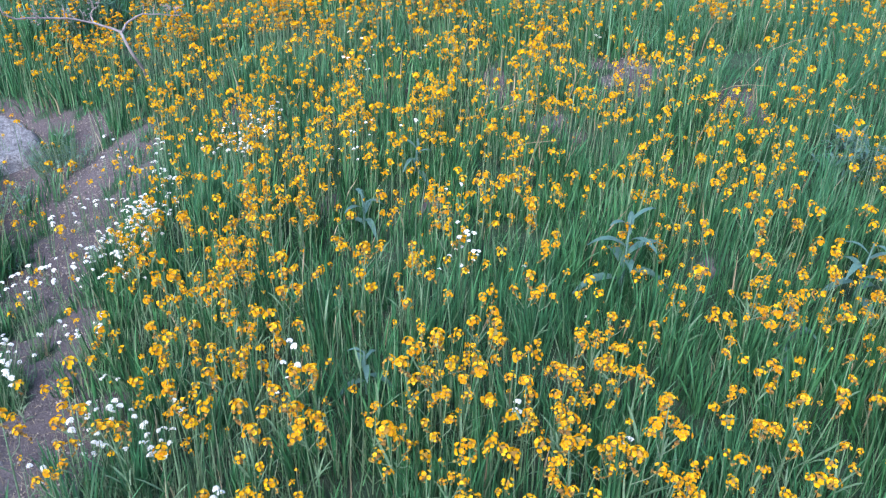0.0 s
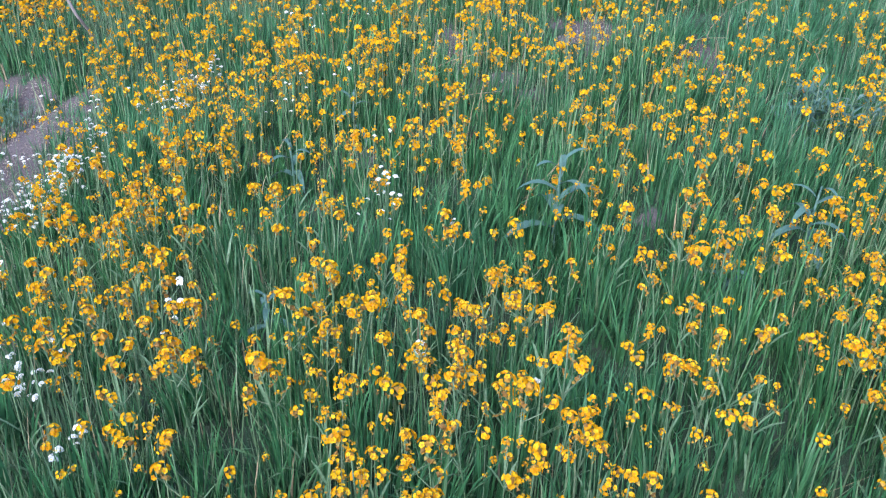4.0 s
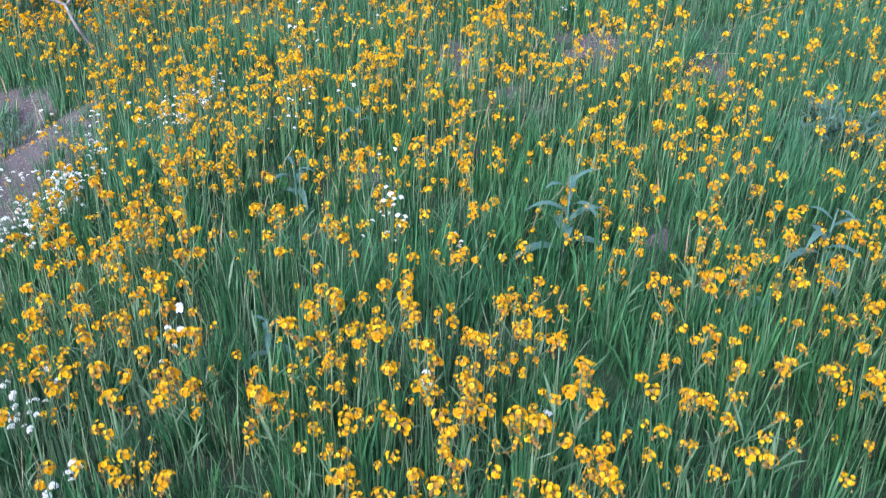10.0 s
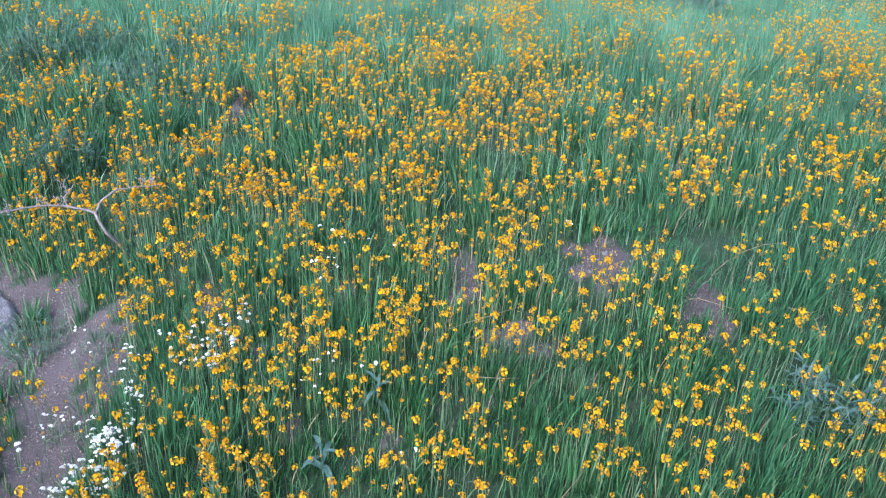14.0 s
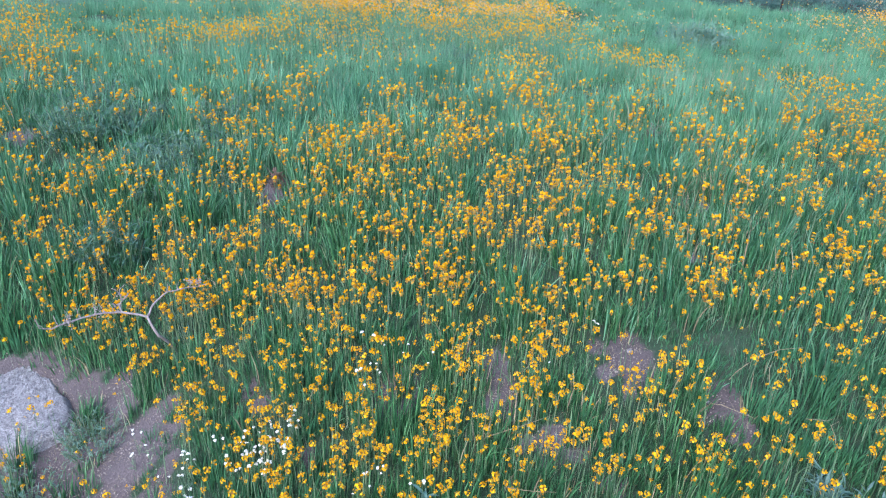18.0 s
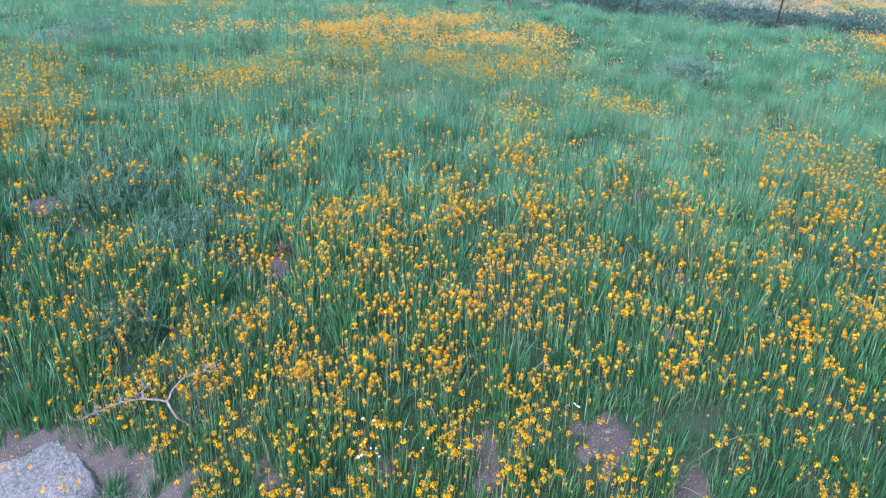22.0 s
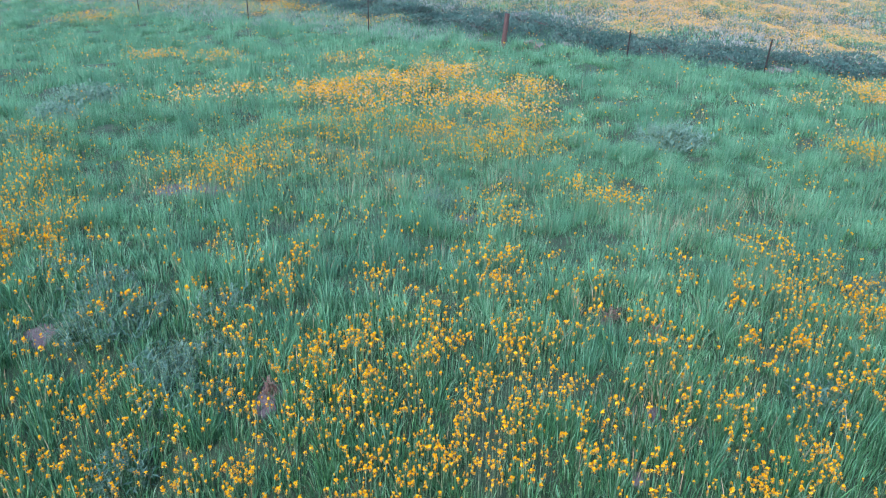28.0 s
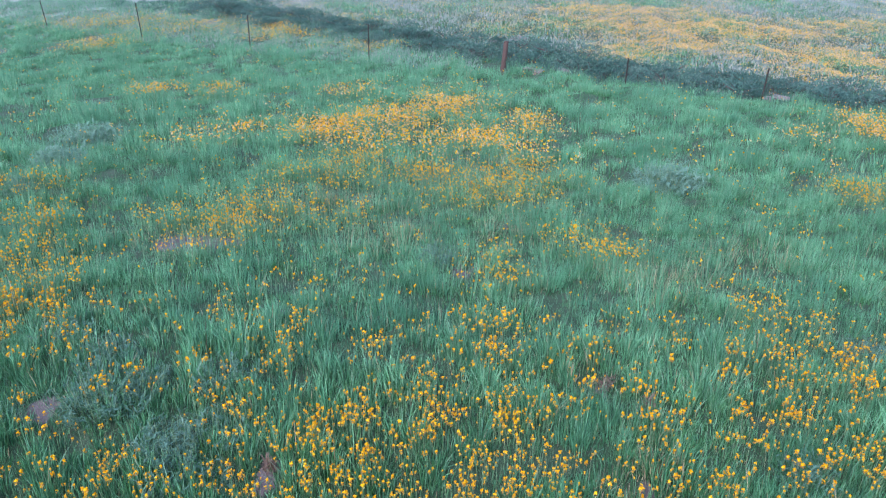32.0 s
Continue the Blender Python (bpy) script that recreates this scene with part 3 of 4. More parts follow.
# the meadow goes on beside and behind
near = np.concatenate([rng.normal(0, 1, (120000, 2)) * (3.9, 3.0) + (0, 1.6), rng.uniform((-22, -14), (20, 20), (45000, 2))])
x, y = near[:, 0], near[:, 1]
outer = ~wedge(x, y, .5 + .25 * waves(x, y, 71, .5)) | (y < -.5)
x, y = x[outer], y[outer]
stuff("grass", blade_mesh("grass", rng, x, y, rng.uniform(.1, .3, len(x)), rng.uniform(.01, .024, len(x)), 1, [GRASS, GRASS_HAZED], (rng.rand(len(x)) < .4).astype(int), .4),
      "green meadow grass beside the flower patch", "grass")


def beyond(a, b):
    return (b > np.interp(a, DITCH_X, DITCH_Y) + 2.4 + .7 * waves(a, b, 66, 2.5)) * 1.0


x, y = scatter(rng, 300, 30, 58, lambda a, b: ((b > fence_line(a) - .6) & (b < np.interp(a, DITCH_X, DITCH_Y) + .5) & (a < -2)) * 1.0, 3)
stuff("grass", blade_mesh("grass", rng, x, y, rng.uniform(.1, .3, len(x)), rng.uniform(.02, .045, len(x)), 1, [MEADOW_DRY_HAZED, GRASS_HAZED],
                          (rng.rand(len(x)) < .6).astype(int), 0.5), "pale dry grass strip between the fence and the ditch", "grass")
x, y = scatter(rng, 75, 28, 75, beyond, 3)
stuff("grass", blade_mesh("grass", rng, x, y, rng.uniform(.12, .34, len(x)), rng.uniform(.03, .07, len(x)), 1, [MEADOW_DRY_HAZED, GRASS_HAZED],
                          (waves(x, y, 77, 6) + rng.normal(0, .8, len(x)) > 0.5).astype(int), 0.6), "thin dry grass paled for haze in the field beyond the fence", "grass")
x, y = scatter(rng, 150, 20, 56, lambda a, b: (np.abs(b - np.interp(a, DITCH_X, DITCH_Y) - 1.0) < 2.6 + .5 * waves(a, b, 67, 1.5)) * 1.0, 2)
stuff("scrub_undergrowth", blade_mesh("scrub_undergrowth", rng, x, y, rng.uniform(.1, .36, len(x)), rng.uniform(.03, .07, len(x)), 1, [SCRUB, GRASS_HAZED],
                                      (rng.rand(len(x)) < .25).astype(int), 0.8), "dark low undergrowth in the ditch behind the fence", "undergrowth")
# dead stalks and litter on the bare track and hollows
x, y = scatter(rng, 1600, .3, 4.5, lambda a, b: np.clip(bare(a, b), 0, 1) ** 1.5)
stuff("straw_litter", blade_mesh("straw_litter", rng, x, y, rng.uniform(.008, .03, len(x)), rng.uniform(.001, .003, len(x)), 2, [STRAW], None, 3.0, 0.002),
      "dry straw and dead stalk scraps on bare soil", "litter")


# ---- golden wildflowers ----
def stamp_mesh(name, stamps, which, place, scale, turn, materials):
    """Joins many turned and scaled copies of small pieces into one mesh."""
    verts, faces, slots, k = [], [], [], 0
    for i, (v, f, m) in enumerate(stamps):
        sel = np.where(which == i)[0]
        if not len(sel):
            continue
        c, s = np.cos(turn[sel])[:, None], np.sin(turn[sel])[:, None]
        p = np.stack([v[None, :, 0] * c - v[None, :, 1] * s, v[None, :, 0] * s + v[None, :, 1] * c, np.broadcast_to(v[None, :, 2], (len(sel), len(v)))], -1)
        p = p * scale[sel][:, None, None] + place[sel][:, None, :]
        verts.append(p.reshape(-1, 3))
        faces.append((f[None] + (np.arange(len(sel)) * len(v))[:, None, None] + k).reshape(-1, 3))
        slots.append(np.tile(m, len(sel)))
        k += p.shape[0] * p.shape[1]
    return mesh_of(name, np.concatenate(verts), faces, slots, materials)


HEAD_MATERIALS = [PETAL, WITHERED, THROAT]
random.seed(4)
HEADS_FINE = [flower_head(.019 + .002 * (i % 3), 8 + (i * 3) % 6, 2).mesh("flower_head", HEAD_MATERIALS) for i in range(10)]
HEADS_MID = [flower_head(.0205, 8 + i % 2, 0).arrays() for i in range(6)] + [flower_head(.015, 4, 0).arrays() for i in range(4)]


def light_head(size, open_flowers, spent):
    bits = Bits()
    for i in range(open_flowers + spent):
        a, e = 2.4 * i + random.uniform(-.4, .4), 1.6 * math.sqrt((i + .5) / (open_flowers + spent))
        d = Vector((math.cos(a) * math.sin(e), math.sin(a) * math.sin(e) - .2, math.cos(e)))
        d.z = d.z * 1.5 - (1.6 if i >= open_flowers else 0.0)
        bud(bits, d * size * random.uniform(.4, .75), size * random.uniform(.42, .6), int(i >= open_flowers))
    return bits


HEADS_LIGHT = [light_head(.0185, 5 + i % 2, 3).arrays() for i in range(7)] + [light_head(.0165, 3, 4).arrays() for i in range(4)]


def plain_head(size):
    bits = Bits()
    for i in range(random.randint(2, 3)):
        bud(bits, (random.uniform(-.6, .6) * size, random.uniform(-.6, .6) * size, random.uniform(-.3, .6) * size), size * random.uniform(.6, .8), 0)
    bud(bits, (0, 0, -.8 * size), size * .5, 1)
    return bits


def dot_head(*lumps):
    bits = Bits()
    for r, slot in lumps:
        bud(bits, (random.uniform(-.015, .015), random.uniform(-.01, .01), random.uniform(-.015, .015)), r, slot)
    return bits


HEADS_PLAIN = [plain_head(.019).arrays() for i in range(6)]
HEADS_DOT = [dot_head((.026, int(i % 2)), (.02, int(i > 2))).arrays() for i in range(5)]
HEADS_LUMP = [dot_head((.03, int(i > 3))).arrays() for i in range(5)]


def golden_plant(heads, tall):
    """One plant: an upright hairy stem with short side stalks, narrow leaves and coiled flower heads."""
    top = new("golden_wildflower")
    bits = Bits()
    sway = Vector((random.uniform(-.03, .03), random.uniform(-.03, .03), 0))
    path = [Vector((0, 0, -.01)), Vector((0, 0, tall * .35)) + sway * .3, Vector((0, 0, tall * .7)) + sway * .7, Vector((0, 0, tall)) + sway]
    tube(bits, path, [.0026, .0023, .0018, .0013], 4)
    tips = [path[-1]]
    for i in range(heads - 1):
        a, low = random.uniform(0, 6.28), random.uniform(.55, .8)
        root = Vector((0, 0, tall * low)) + sway * low
        out = random.uniform(.02, .05)
        tip = root + Vector((math.cos(a) * out, math.sin(a) * out, tall * random.uniform(.12, .26)))
        tube(bits, [root, (root + tip) / 2 + Vector((math.cos(a), math.sin(a), 0)) * .008, tip], [.0014, .0013, .0011], 3)
        tips.append(tip)
    part("stem", bits.mesh("stem", [STEM], True), top)
    for i in range(random.randint(3, 5)):
        leaf = Bits()
        low = random.uniform(.08, .6)
        ribbon(leaf, Vector((0, 0, tall * low)) + sway * low, random.uniform(0, 6.28), random.uniform(.045, .08), random.uniform(.004, .0075), random.uniform(.1, .6), 0, 3, 1.2)
        part("leaf", leaf.mesh("leaf", [STEM], True), top)
    for tip in tips:
        head = part("flower_head", random.choice(HEADS_FINE), top)
        head.matrix_basis = Matrix.Translation(tip) @ pose(0, 0, 0, random.uniform(-15, 15), random.uniform(-15, 15), random.uniform(-60, 60)) @ Matrix.Scale(random.uniform(.8, 1.2), 4)
    return tagged(top, "upright green wildflower with coiled golden-yellow flower heads", "wildflower", "golden wildflowers of the near meadow")


PLANTS = [golden_plant(1 + i % 3, .27 + .012 * (i % 8)) for i in range(14)]
NEAR_STRETCH = (-1.3, 1.6, .75, 2.3)
rf = np.random.RandomState(23)
px, py = scatter(rf, 245, .2, 3.6, lambda a, b: np.clip(bloom(a, b) * (1 - .96 * np.clip(1.4 * bare(a, b), 0, 1)), 0, 1), .5)
inside = (px > NEAR_STRETCH[0]) & (px < NEAR_STRETCH[1]) & (py > NEAR_STRETCH[2]) & (py < NEAR_STRETCH[3])
chosen = rf.permutation(np.where(inside)[0])[:310]
used = set()
for i in chosen:
    m = pose(px[i], py[i], float(land(px[i], py[i])), rf.uniform(-7, 7), rf.uniform(-7, 7), rf.uniform(0, 360)) @ Matrix.Scale(rf.uniform(.75, 1.15), 4)
    k = int(rf.randint(len(PLANTS)))
    if k not in used:
        used.add(k)
        PLANTS[k].matrix_basis = m
    else:
        copied = copy_thing(PLANTS[k], Matrix())
        copied.matrix_basis = m
rest = np.ones(len(px), bool)
rest[chosen] = False


def joined_flowers(x, y, tall, heads_each, stamps, size, label, stem_width, materials=HEAD_MATERIALS, seed=1, levels=2, stem_mat=STEM):
    r = np.random.RandomState(seed)
    bx, by = np.repeat(x, heads_each), np.repeat(y, heads_each)
    n = len(bx)
    spread_out = {1: 0, 2: .035, 4: .055}.get(heads_each, .075)
    bx, by = bx + r.normal(0, 1, n) * spread_out, by + r.normal(0, 1, n) * spread_out
    h = tall * r.uniform(.6, 1.15, n)
    v = blade_mesh("wildflower_stems", r, bx, by, h, np.full(n, stem_width), levels, [stem_mat], None, .12)
    ob = stuff("wildflower_stems", v, "slender green stems of the golden wildflowers", "wildflower")
    tips = np.zeros((n, 3), np.float32)
    co = np.empty(len(v.vertices) * 3, np.float32)
    v.vertices.foreach_get("co", co)
    tips = co.reshape(n, -1, 3)[:, -1]
    me = stamp_mesh("golden_wildflowers", stamps, r.randint(0, len(stamps), n), tips, size * (.55 + .8 * r.rand(n) ** 1.6), r.uniform(-1.2, 1.2, n), materials)
    return stuff("golden_wildflowers", me, label, "wildflower")


NEAR_GOLD = "golden-yellow coiled wildflower heads standing above green grass"
joined_flowers(px[rest], py[rest], .3, 4, HEADS_MID, 1.0, NEAR_GOLD, .0045, seed=2)
bx, by = scatter(rf, 71, 3.6, 7.5, lambda a, b: np.clip(bloom(a, b) * (1 - .7 * np.clip(bare(a, b), 0, 1)), 0, 1))
joined_flowers(bx, by, .34, 9, HEADS_LIGHT, .86, NEAR_GOLD, .0042, seed=3)
bx, by = scatter(rf, 220, 7.5, 15, lambda a, b: np.clip(bloom(a, b) ** 1.2, 0, 1))
joined_flowers(bx, by, .38, 2, HEADS_PLAIN, .8, "drifts of golden wildflowers on the grassy crest", .006, seed=4)
bx, by = scatter(rf, 270, 15, 52, lambda a, b: np.clip(bloom(a, b) ** 1.3, 0, 1) * (b < np.interp(a, DITCH_X, DITCH_Y) - .8))
joined_flowers(bx, by, .45, 2, HEADS_DOT, .75, "distant drifts of golden wildflowers in green grass", .008, [PETAL, HAZED_PETAL], seed=5, levels=1)
bx, by = scatter(rf, 330, 24, 75, lambda a, b: np.clip(spots(a, b, FIELD_GOLD) * (.8 + .5 * waves(a, b, 51, 2.0)) + .06 * (waves(a, b, 52, 5.0) > .3) + .015, 0, 1) * beyond(a, b), 3)
joined_flowers(bx, by, .24, 1, HEADS_LUMP, .72, "golden flower drifts paled for haze in the field beyond the fence", .012, [HAZED_PETAL, PETAL], seed=6, levels=1)

side = rf.normal(0, 1, (3000, 2)) * (4.5, 3.2) + (0, 1.5)
side = side[(~wedge(side[:, 0], side[:, 1], .5) | (side[:, 1] < .2)) & (np.hypot(side[:, 0], side[:, 1] + .2) > .5) & (bare(side[:, 0], side[:, 1]) < .4)]
joined_flowers(side[:, 0], side[:, 1], .3, 2, HEADS_LIGHT, 1.0, NEAR_GOLD, .005, seed=7)

# one taller plant that stands out of the others
giant = golden_plant(4, .46)
giant.matrix_basis = pose(-.11, 1.87, float(land(-.11, 1.87)), 2, -3, 20)
tagged(giant, "taller golden wildflower with several large flower heads")


# ---- white wildflowers ----
def white_head(size):
    bits = Bits()
    for i in range(6):
        a, e = 2.4 * i, .15 + .14 * i
        d = Vector((math.cos(a) * math.sin(e), math.sin(a) * math.sin(e), math.cos(e)))
        corolla(bits, d * size * .8, d, size * .48, 0, 1)
    return bits.mesh("flower_head", [WHITE, EYE])


WHITE_HEADS = [white_head(.0115) for i in range(4)]


def white_plant(heads, tall):
    top = new("white_wildflower")
    bits = Bits()
    tips = []
    for i in range(heads):
        a, out = random.uniform(0, 6.28), random.uniform(.005, .045)
        tip = Vector((math.cos(a) * out, math.sin(a) * out, tall * random.uniform(.75, 1.1)))
        tube(bits, [Vector((0, 0, -.01)), tip * .5 + Vector((math.cos(a), math.sin(a), 0)) * .006, tip], [.0014, .0012, .0009], 3)
        tips.append(tip)
    for i in range(4):
        ribbon(bits, (0, 0, .01 + .015 * i), random.uniform(0, 6.28), random.uniform(.03, .05), .005, .4, 0, 3, .7)
    part("stem", bits.mesh("stem", [STEM], True), top)
    for tip in tips:
        part("flower_head", random.choice(WHITE_HEADS), top).matrix_basis = Matrix.Translation(tip) @ pose(0, 0, 0, random.uniform(-20, 20), random.uniform(-20, 20), 0) @ Matrix.Scale(random.uniform(.8, 1.2), 4)
    return tagged(top, "small white wildflower with clustered round heads on thin stems", "wildflower", "white wildflowers beside the bare track")


WHITE_TALL = [white_plant(2 + i % 2, .27 + .02 * i) for i in range(3)]
WHITE_PLANTS = [white_plant(1 + i % 4, .12 + .02 * (i % 4)) for i in range(8)]
WHITE_SPOTS = [(-1.43, 2.28, .1, .17, 70), (-1.2, 2.88, .1, .1, 32), (-1.53, 2.74, .13, .12, 10), (-1.88, 2.93, .06, .06, 4), (-.77, 1.08, .06, .08, 6), (-.62, .95, .04, .04, 3), (-1.6, 1.95, .2, .14, 22), (-1.45, 1.6, .16, .16, 16),
               (-1.0, 1.15, .12, .14, 20), (-.11, 1.9, .06, .07, 7), (-.2, 2.1, .1, .1, 2), (-.6, 3.3, .16, .12, 7), (-.55, 2.6, .12, .08, 5),
               (-.5, 1.4, .05, .06, 3), (-1.8, 2.5, .1, .2, 8), (.35, 1.6, .3, .3, 4), (.2, 3.6, .3, .2, 3)]
rw = np.random.RandomState(8)
used = set()
for cx, cy, a, b, n in WHITE_SPOTS:
    for i in range(n):
        wx, wy = cx + rw.normal(0, a * .75), cy + rw.normal(0, b * .75)
        m = pose(wx, wy, float(land(wx, wy)), rw.uniform(-8, 8), rw.uniform(-8, 8), rw.uniform(0, 360)) @ Matrix.Scale(rw.uniform(.7, 1.05), 4)
        sort = WHITE_TALL if -1.1 < cx < .1 and cy > 1.3 else WHITE_PLANTS
        plant = sort[int(rw.randint(len(sort)))]
        if plant in used:
            copy_thing(plant, Matrix()).matrix_basis = m
        else:
            used.add(plant)
            plant.matrix_basis = m


# ---- broad-leaved plants ----
def broad_plant(tall, leaves, length, seed):
    random.seed(seed)
    top = new("broadleaf_plant")
    bits = Bits()
    tube(bits, [(0, 0, -.01), (.004, 0, tall * .5), (.01, .004, tall)], [.006, .005, .003], 6)
    part("stem", bits.mesh("stem", [BLUISH], True), top)
    for i in range(leaves):
        s = (i + .5) / leaves
        leaf = Bits()
        size = length * (1 - .55 * s) * random.uniform(.85, 1.1)
        ribbon(leaf, (.006 * s, 0, tall * (.2 + .78 * s)), 2.4 * i + random.uniform(-.3, .3), size, size * .2, random.uniform(.45, 1.0), 0, 6, .5 + .4 * s)
        part("leaf", leaf.mesh("leaf", [BLUISH], True), top)
    return tagged(top, "blue-green broad-leaved plant with arching lance-shaped leaves", "plant", "broad-leaved plants in the meadow")


for i, (bx1, by1, tall, leaves, length) in enumerate([(.46, 2.0, .36, 11, .23), (.95, 1.75, .2, 7, .15), (-.5, 2.3, .2, 7, .16), (-.33, 1.5, .16, 6, .14),
                                                      (1.25, 2.05, .28, 9, .2), (-.35, 2.62, .2, 6, .14), (1.4, 1.45, .2, 8, .17)]):
    plant = broad_plant(tall, leaves, length, 60 + i)
    plant.matrix_basis = pose(bx1, by1, float(land(bx1, by1)), 0, 0, 70 + 50 * i)


# ---- grey-blue weeds ----
def weed_clump(radius, tall, shoots, seed, mat, name="weed_clump", leaf=1.0):
    random.seed(seed)
    top = new(name)
    stems, leaves = Bits(), Bits()
    for i in range(shoots):
        a, out = random.uniform(0, 6.28), radius * random.random() ** .6
        root = Vector((math.cos(a) * out * .7, math.sin(a) * out * .7, -.02))
        tip = Vector((math.cos(a) * out, math.sin(a) * out, tall * random.uniform(.6, 1.1) * (1 - .35 * out / radius)))
        tube(stems, [root, (root + tip) / 2, tip], [.003, .0025, .0015], 3)
        for k in range(7):
            s = random.uniform(.15, 1)
            ribbon(leaves, root.lerp(tip, s), random.uniform(0, 6.28), random.uniform(.04, .09) * leaf, random.uniform(.008, .016) * leaf, random.uniform(0, .8), 0, 2, random.uniform(.2, 1))
    tagged(part("stem", stems.mesh("stem", [STEM], True), top), kind="stuff")
    tagged(part("foliage", leaves.mesh("foliage", [mat], True), top), kind="stuff")
    return tagged(top, "low clump of grey-blue weed with small narrow leaves", "weed", "grey-blue weeds in the meadow")


for i, (wx, wy, radius, tall, shoots) in enumerate([(-2.7, 4.3, .28, .3, 70), (-2.75, 5.3, .38, .32, 90), (-3.7, 5.7, .4, .32, 90), (-2.22, 3.05, .2, .16, 90),
                                                    (-2.5, 2.68, .34, .18, 150), (-2.95, 2.62, .36, .18, 140), (1.5, 2.8, .2, .25, 50), (2.85, 14.3, .75, .55, 260), (-9.9, 16.0, .95, .5, 320),
                                                    (-3.9, 6.3, .4, .32, 90), (-2.7, 5.0, .28, .3, 60), (3.7, 7.4, .28, .35, 60), (2.6, 5.5, .3, .3, 60),
                                                    (-8.5, 11.6, .3, .45, 60), (-.95, 9.35, .3, .42, 90), (-9.2, 13.8, .6, .45, 210), (-2.15, 2.2, .22, .16, 60), (-1.95, 3.75, .2, .2, 40)]):
    clump = weed_clump(radius, tall, shoots, 90 + i, SAGE if shoots > 200 or wy < 3.5 and wx < -1 else WEED if wy > 3.5 else BLUISH, leaf=1.8 if shoots > 200 else 1.0 if wy > 4 or wx > 0 else .45)
    clump.matrix_basis = pose(wx, wy, float(land(wx, wy)), 0, 0, 40 * i)


weeds = [weed_clump(.26 + .05 * i, .26 + .03 * i, 45, 240 + i, WEED) for i in range(4)]
rk = np.random.RandomState(29)
for i in range(9):
    wx, wy = rk.uniform(-4.6, -2.0), rk.uniform(4.2, 6.9)
    m = pose(wx, wy, float(land(wx, wy)), 0, 0, rk.uniform(0, 360)) @ Matrix.Scale(rk.uniform(.7, 1.1), 4)
    if i < 4:
        weeds[i].matrix_basis = m
    else:
        copy_thing(weeds[i % 4], Matrix()).matrix_basis = m

for i, (wx, wy, radius) in enumerate([(1.05, 6.6, .07), (-1.85, 5.2, .04), (1.45, 6.35, .05)]):
    clump = weed_clump(radius, .12 + radius * .5, 16, 190 + i, RUST_LEAF, "red_weed")
    clump.matrix_basis = pose(wx, wy, float(land(wx, wy)), 0, 0, 40 * i)
    tagged(clump, "small weed with dusty reddish-brown leaves among grass", "weed", "red-leaved weeds on bare soil")


# ---- stones and the dead branch ----
ROCK_EDGE = [(.21, .21), (.4, .1), (.53, -.03), (.55, -.2), (.3, -.33), (-.2, -.4), (-.6, -.25), (-.65, .05), (-.3, .15)]


def slab():
    """A low slab with an angular outline, a rough crumbling top and sides that go down into the soil."""
    n, rings = 140, 44
    corners = sorted((math.atan2(b, a), math.hypot(a, b)) for a, b in ROCK_EDGE)
    verts, tris = [(0, 0, .02)], []
    for r in range(1, rings + 1):
        s = r / rings
        for k in range(n):
            a = -math.pi + 2 * math.pi * k / n
            edge = float(np.interp(a, [c[0] for c in corners], [c[1] for c in corners], period=2 * math.pi)) * (1 + .05 * noise.noise(Vector((math.cos(a) * 6, math.sin(a) * 6, 1))))
            x, y = s * edge * math.cos(a), s * edge * math.sin(a)
            rough = noise.noise(Vector((x * 9, y * 9, 3))) * .008 + noise.noise(Vector((x * 55, y * 30, 7))) * .005 + noise.noise(Vector((x * 130, y * 60, 5))) * .004
            verts.append((x, y, .025 * (1 - s * s) + rough - .09 * max(0, (s - .88) / .12) ** 2))
    tris = [(0, 1 + k, 1 + (k + 1) % n) for k in range(n)]
    for r in range(rings - 1):
        for k in range(n):
            a, b = 1 + r * n + k, 1 + r * n + (k + 1) % n
            tris += [(a, a + n, b + n), (a, b + n, b)]
    return mesh_of("pale_rock", verts, [np.array(tris)], None, [PALE_STONE], False)


rock = tagged(new("pale_rock", slab()), "pale grey weathered rock with a rough cracked top", "rock")
rock.matrix_basis = pose(-2.95, 3.25, float(land(-2.95, 3.25)) + .03, 10, -2, 0)

stamps = []
random.seed(12)
for i in range(5):
    b = Bits()
    lump(b, (0, 0, .2), 1.0)
    stamps.append(b.arrays())
x, y = scatter(rng, 3200, .4, 4.2, lambda a, b: np.clip(bare(a, b) - .15, 0, 1))
stuff("pebbles", stamp_mesh("pebbles", stamps, rng.randint(0, 5, len(x)), np.stack([x, y, land(x, y)], -1), .0022 + .005 * rng.rand(len(x)) ** 4, rng.uniform(0, 6, len(x)), [PEBBLE]),
      "small grey-brown pebbles and crumbs on bare soil", "pebbles")


def stone(size, seed):
    random.seed(seed)
    bm = bmesh.new()
    bmesh.ops.create_icosphere(bm, subdivisions=2, radius=size)
    for v in bm.verts:
        v.co *= 1 + .3 * noise.noise(v.co / size * 1.3 + Vector((seed, 0, 0)))
        v.co.z *= .6
    me = bpy.data.meshes.new("stone")
    bm.to_mesh(me)
    bm.free()
    me.materials.append(PALE_STONE if seed % 2 else PEBBLE)
    return me


for i, (sx, sy, size) in enumerate([(.64, 3.7, .018), (.56, 3.55, .01), (-2.1, 2.75, .012), (-1.9, 2.6, .01), (-1.32, 1.15, .012), (-2.3, 3.0, .012), (1.02, 3.4, .01)]):
    tagged(new("stone", stone(size, i + 1)), "small pale stone lying on bare soil", "stone", "stones on the bare soil").matrix_basis = pose(sx, sy, float(land(sx, sy)) + size * .2, 0, 0, 40 * i)

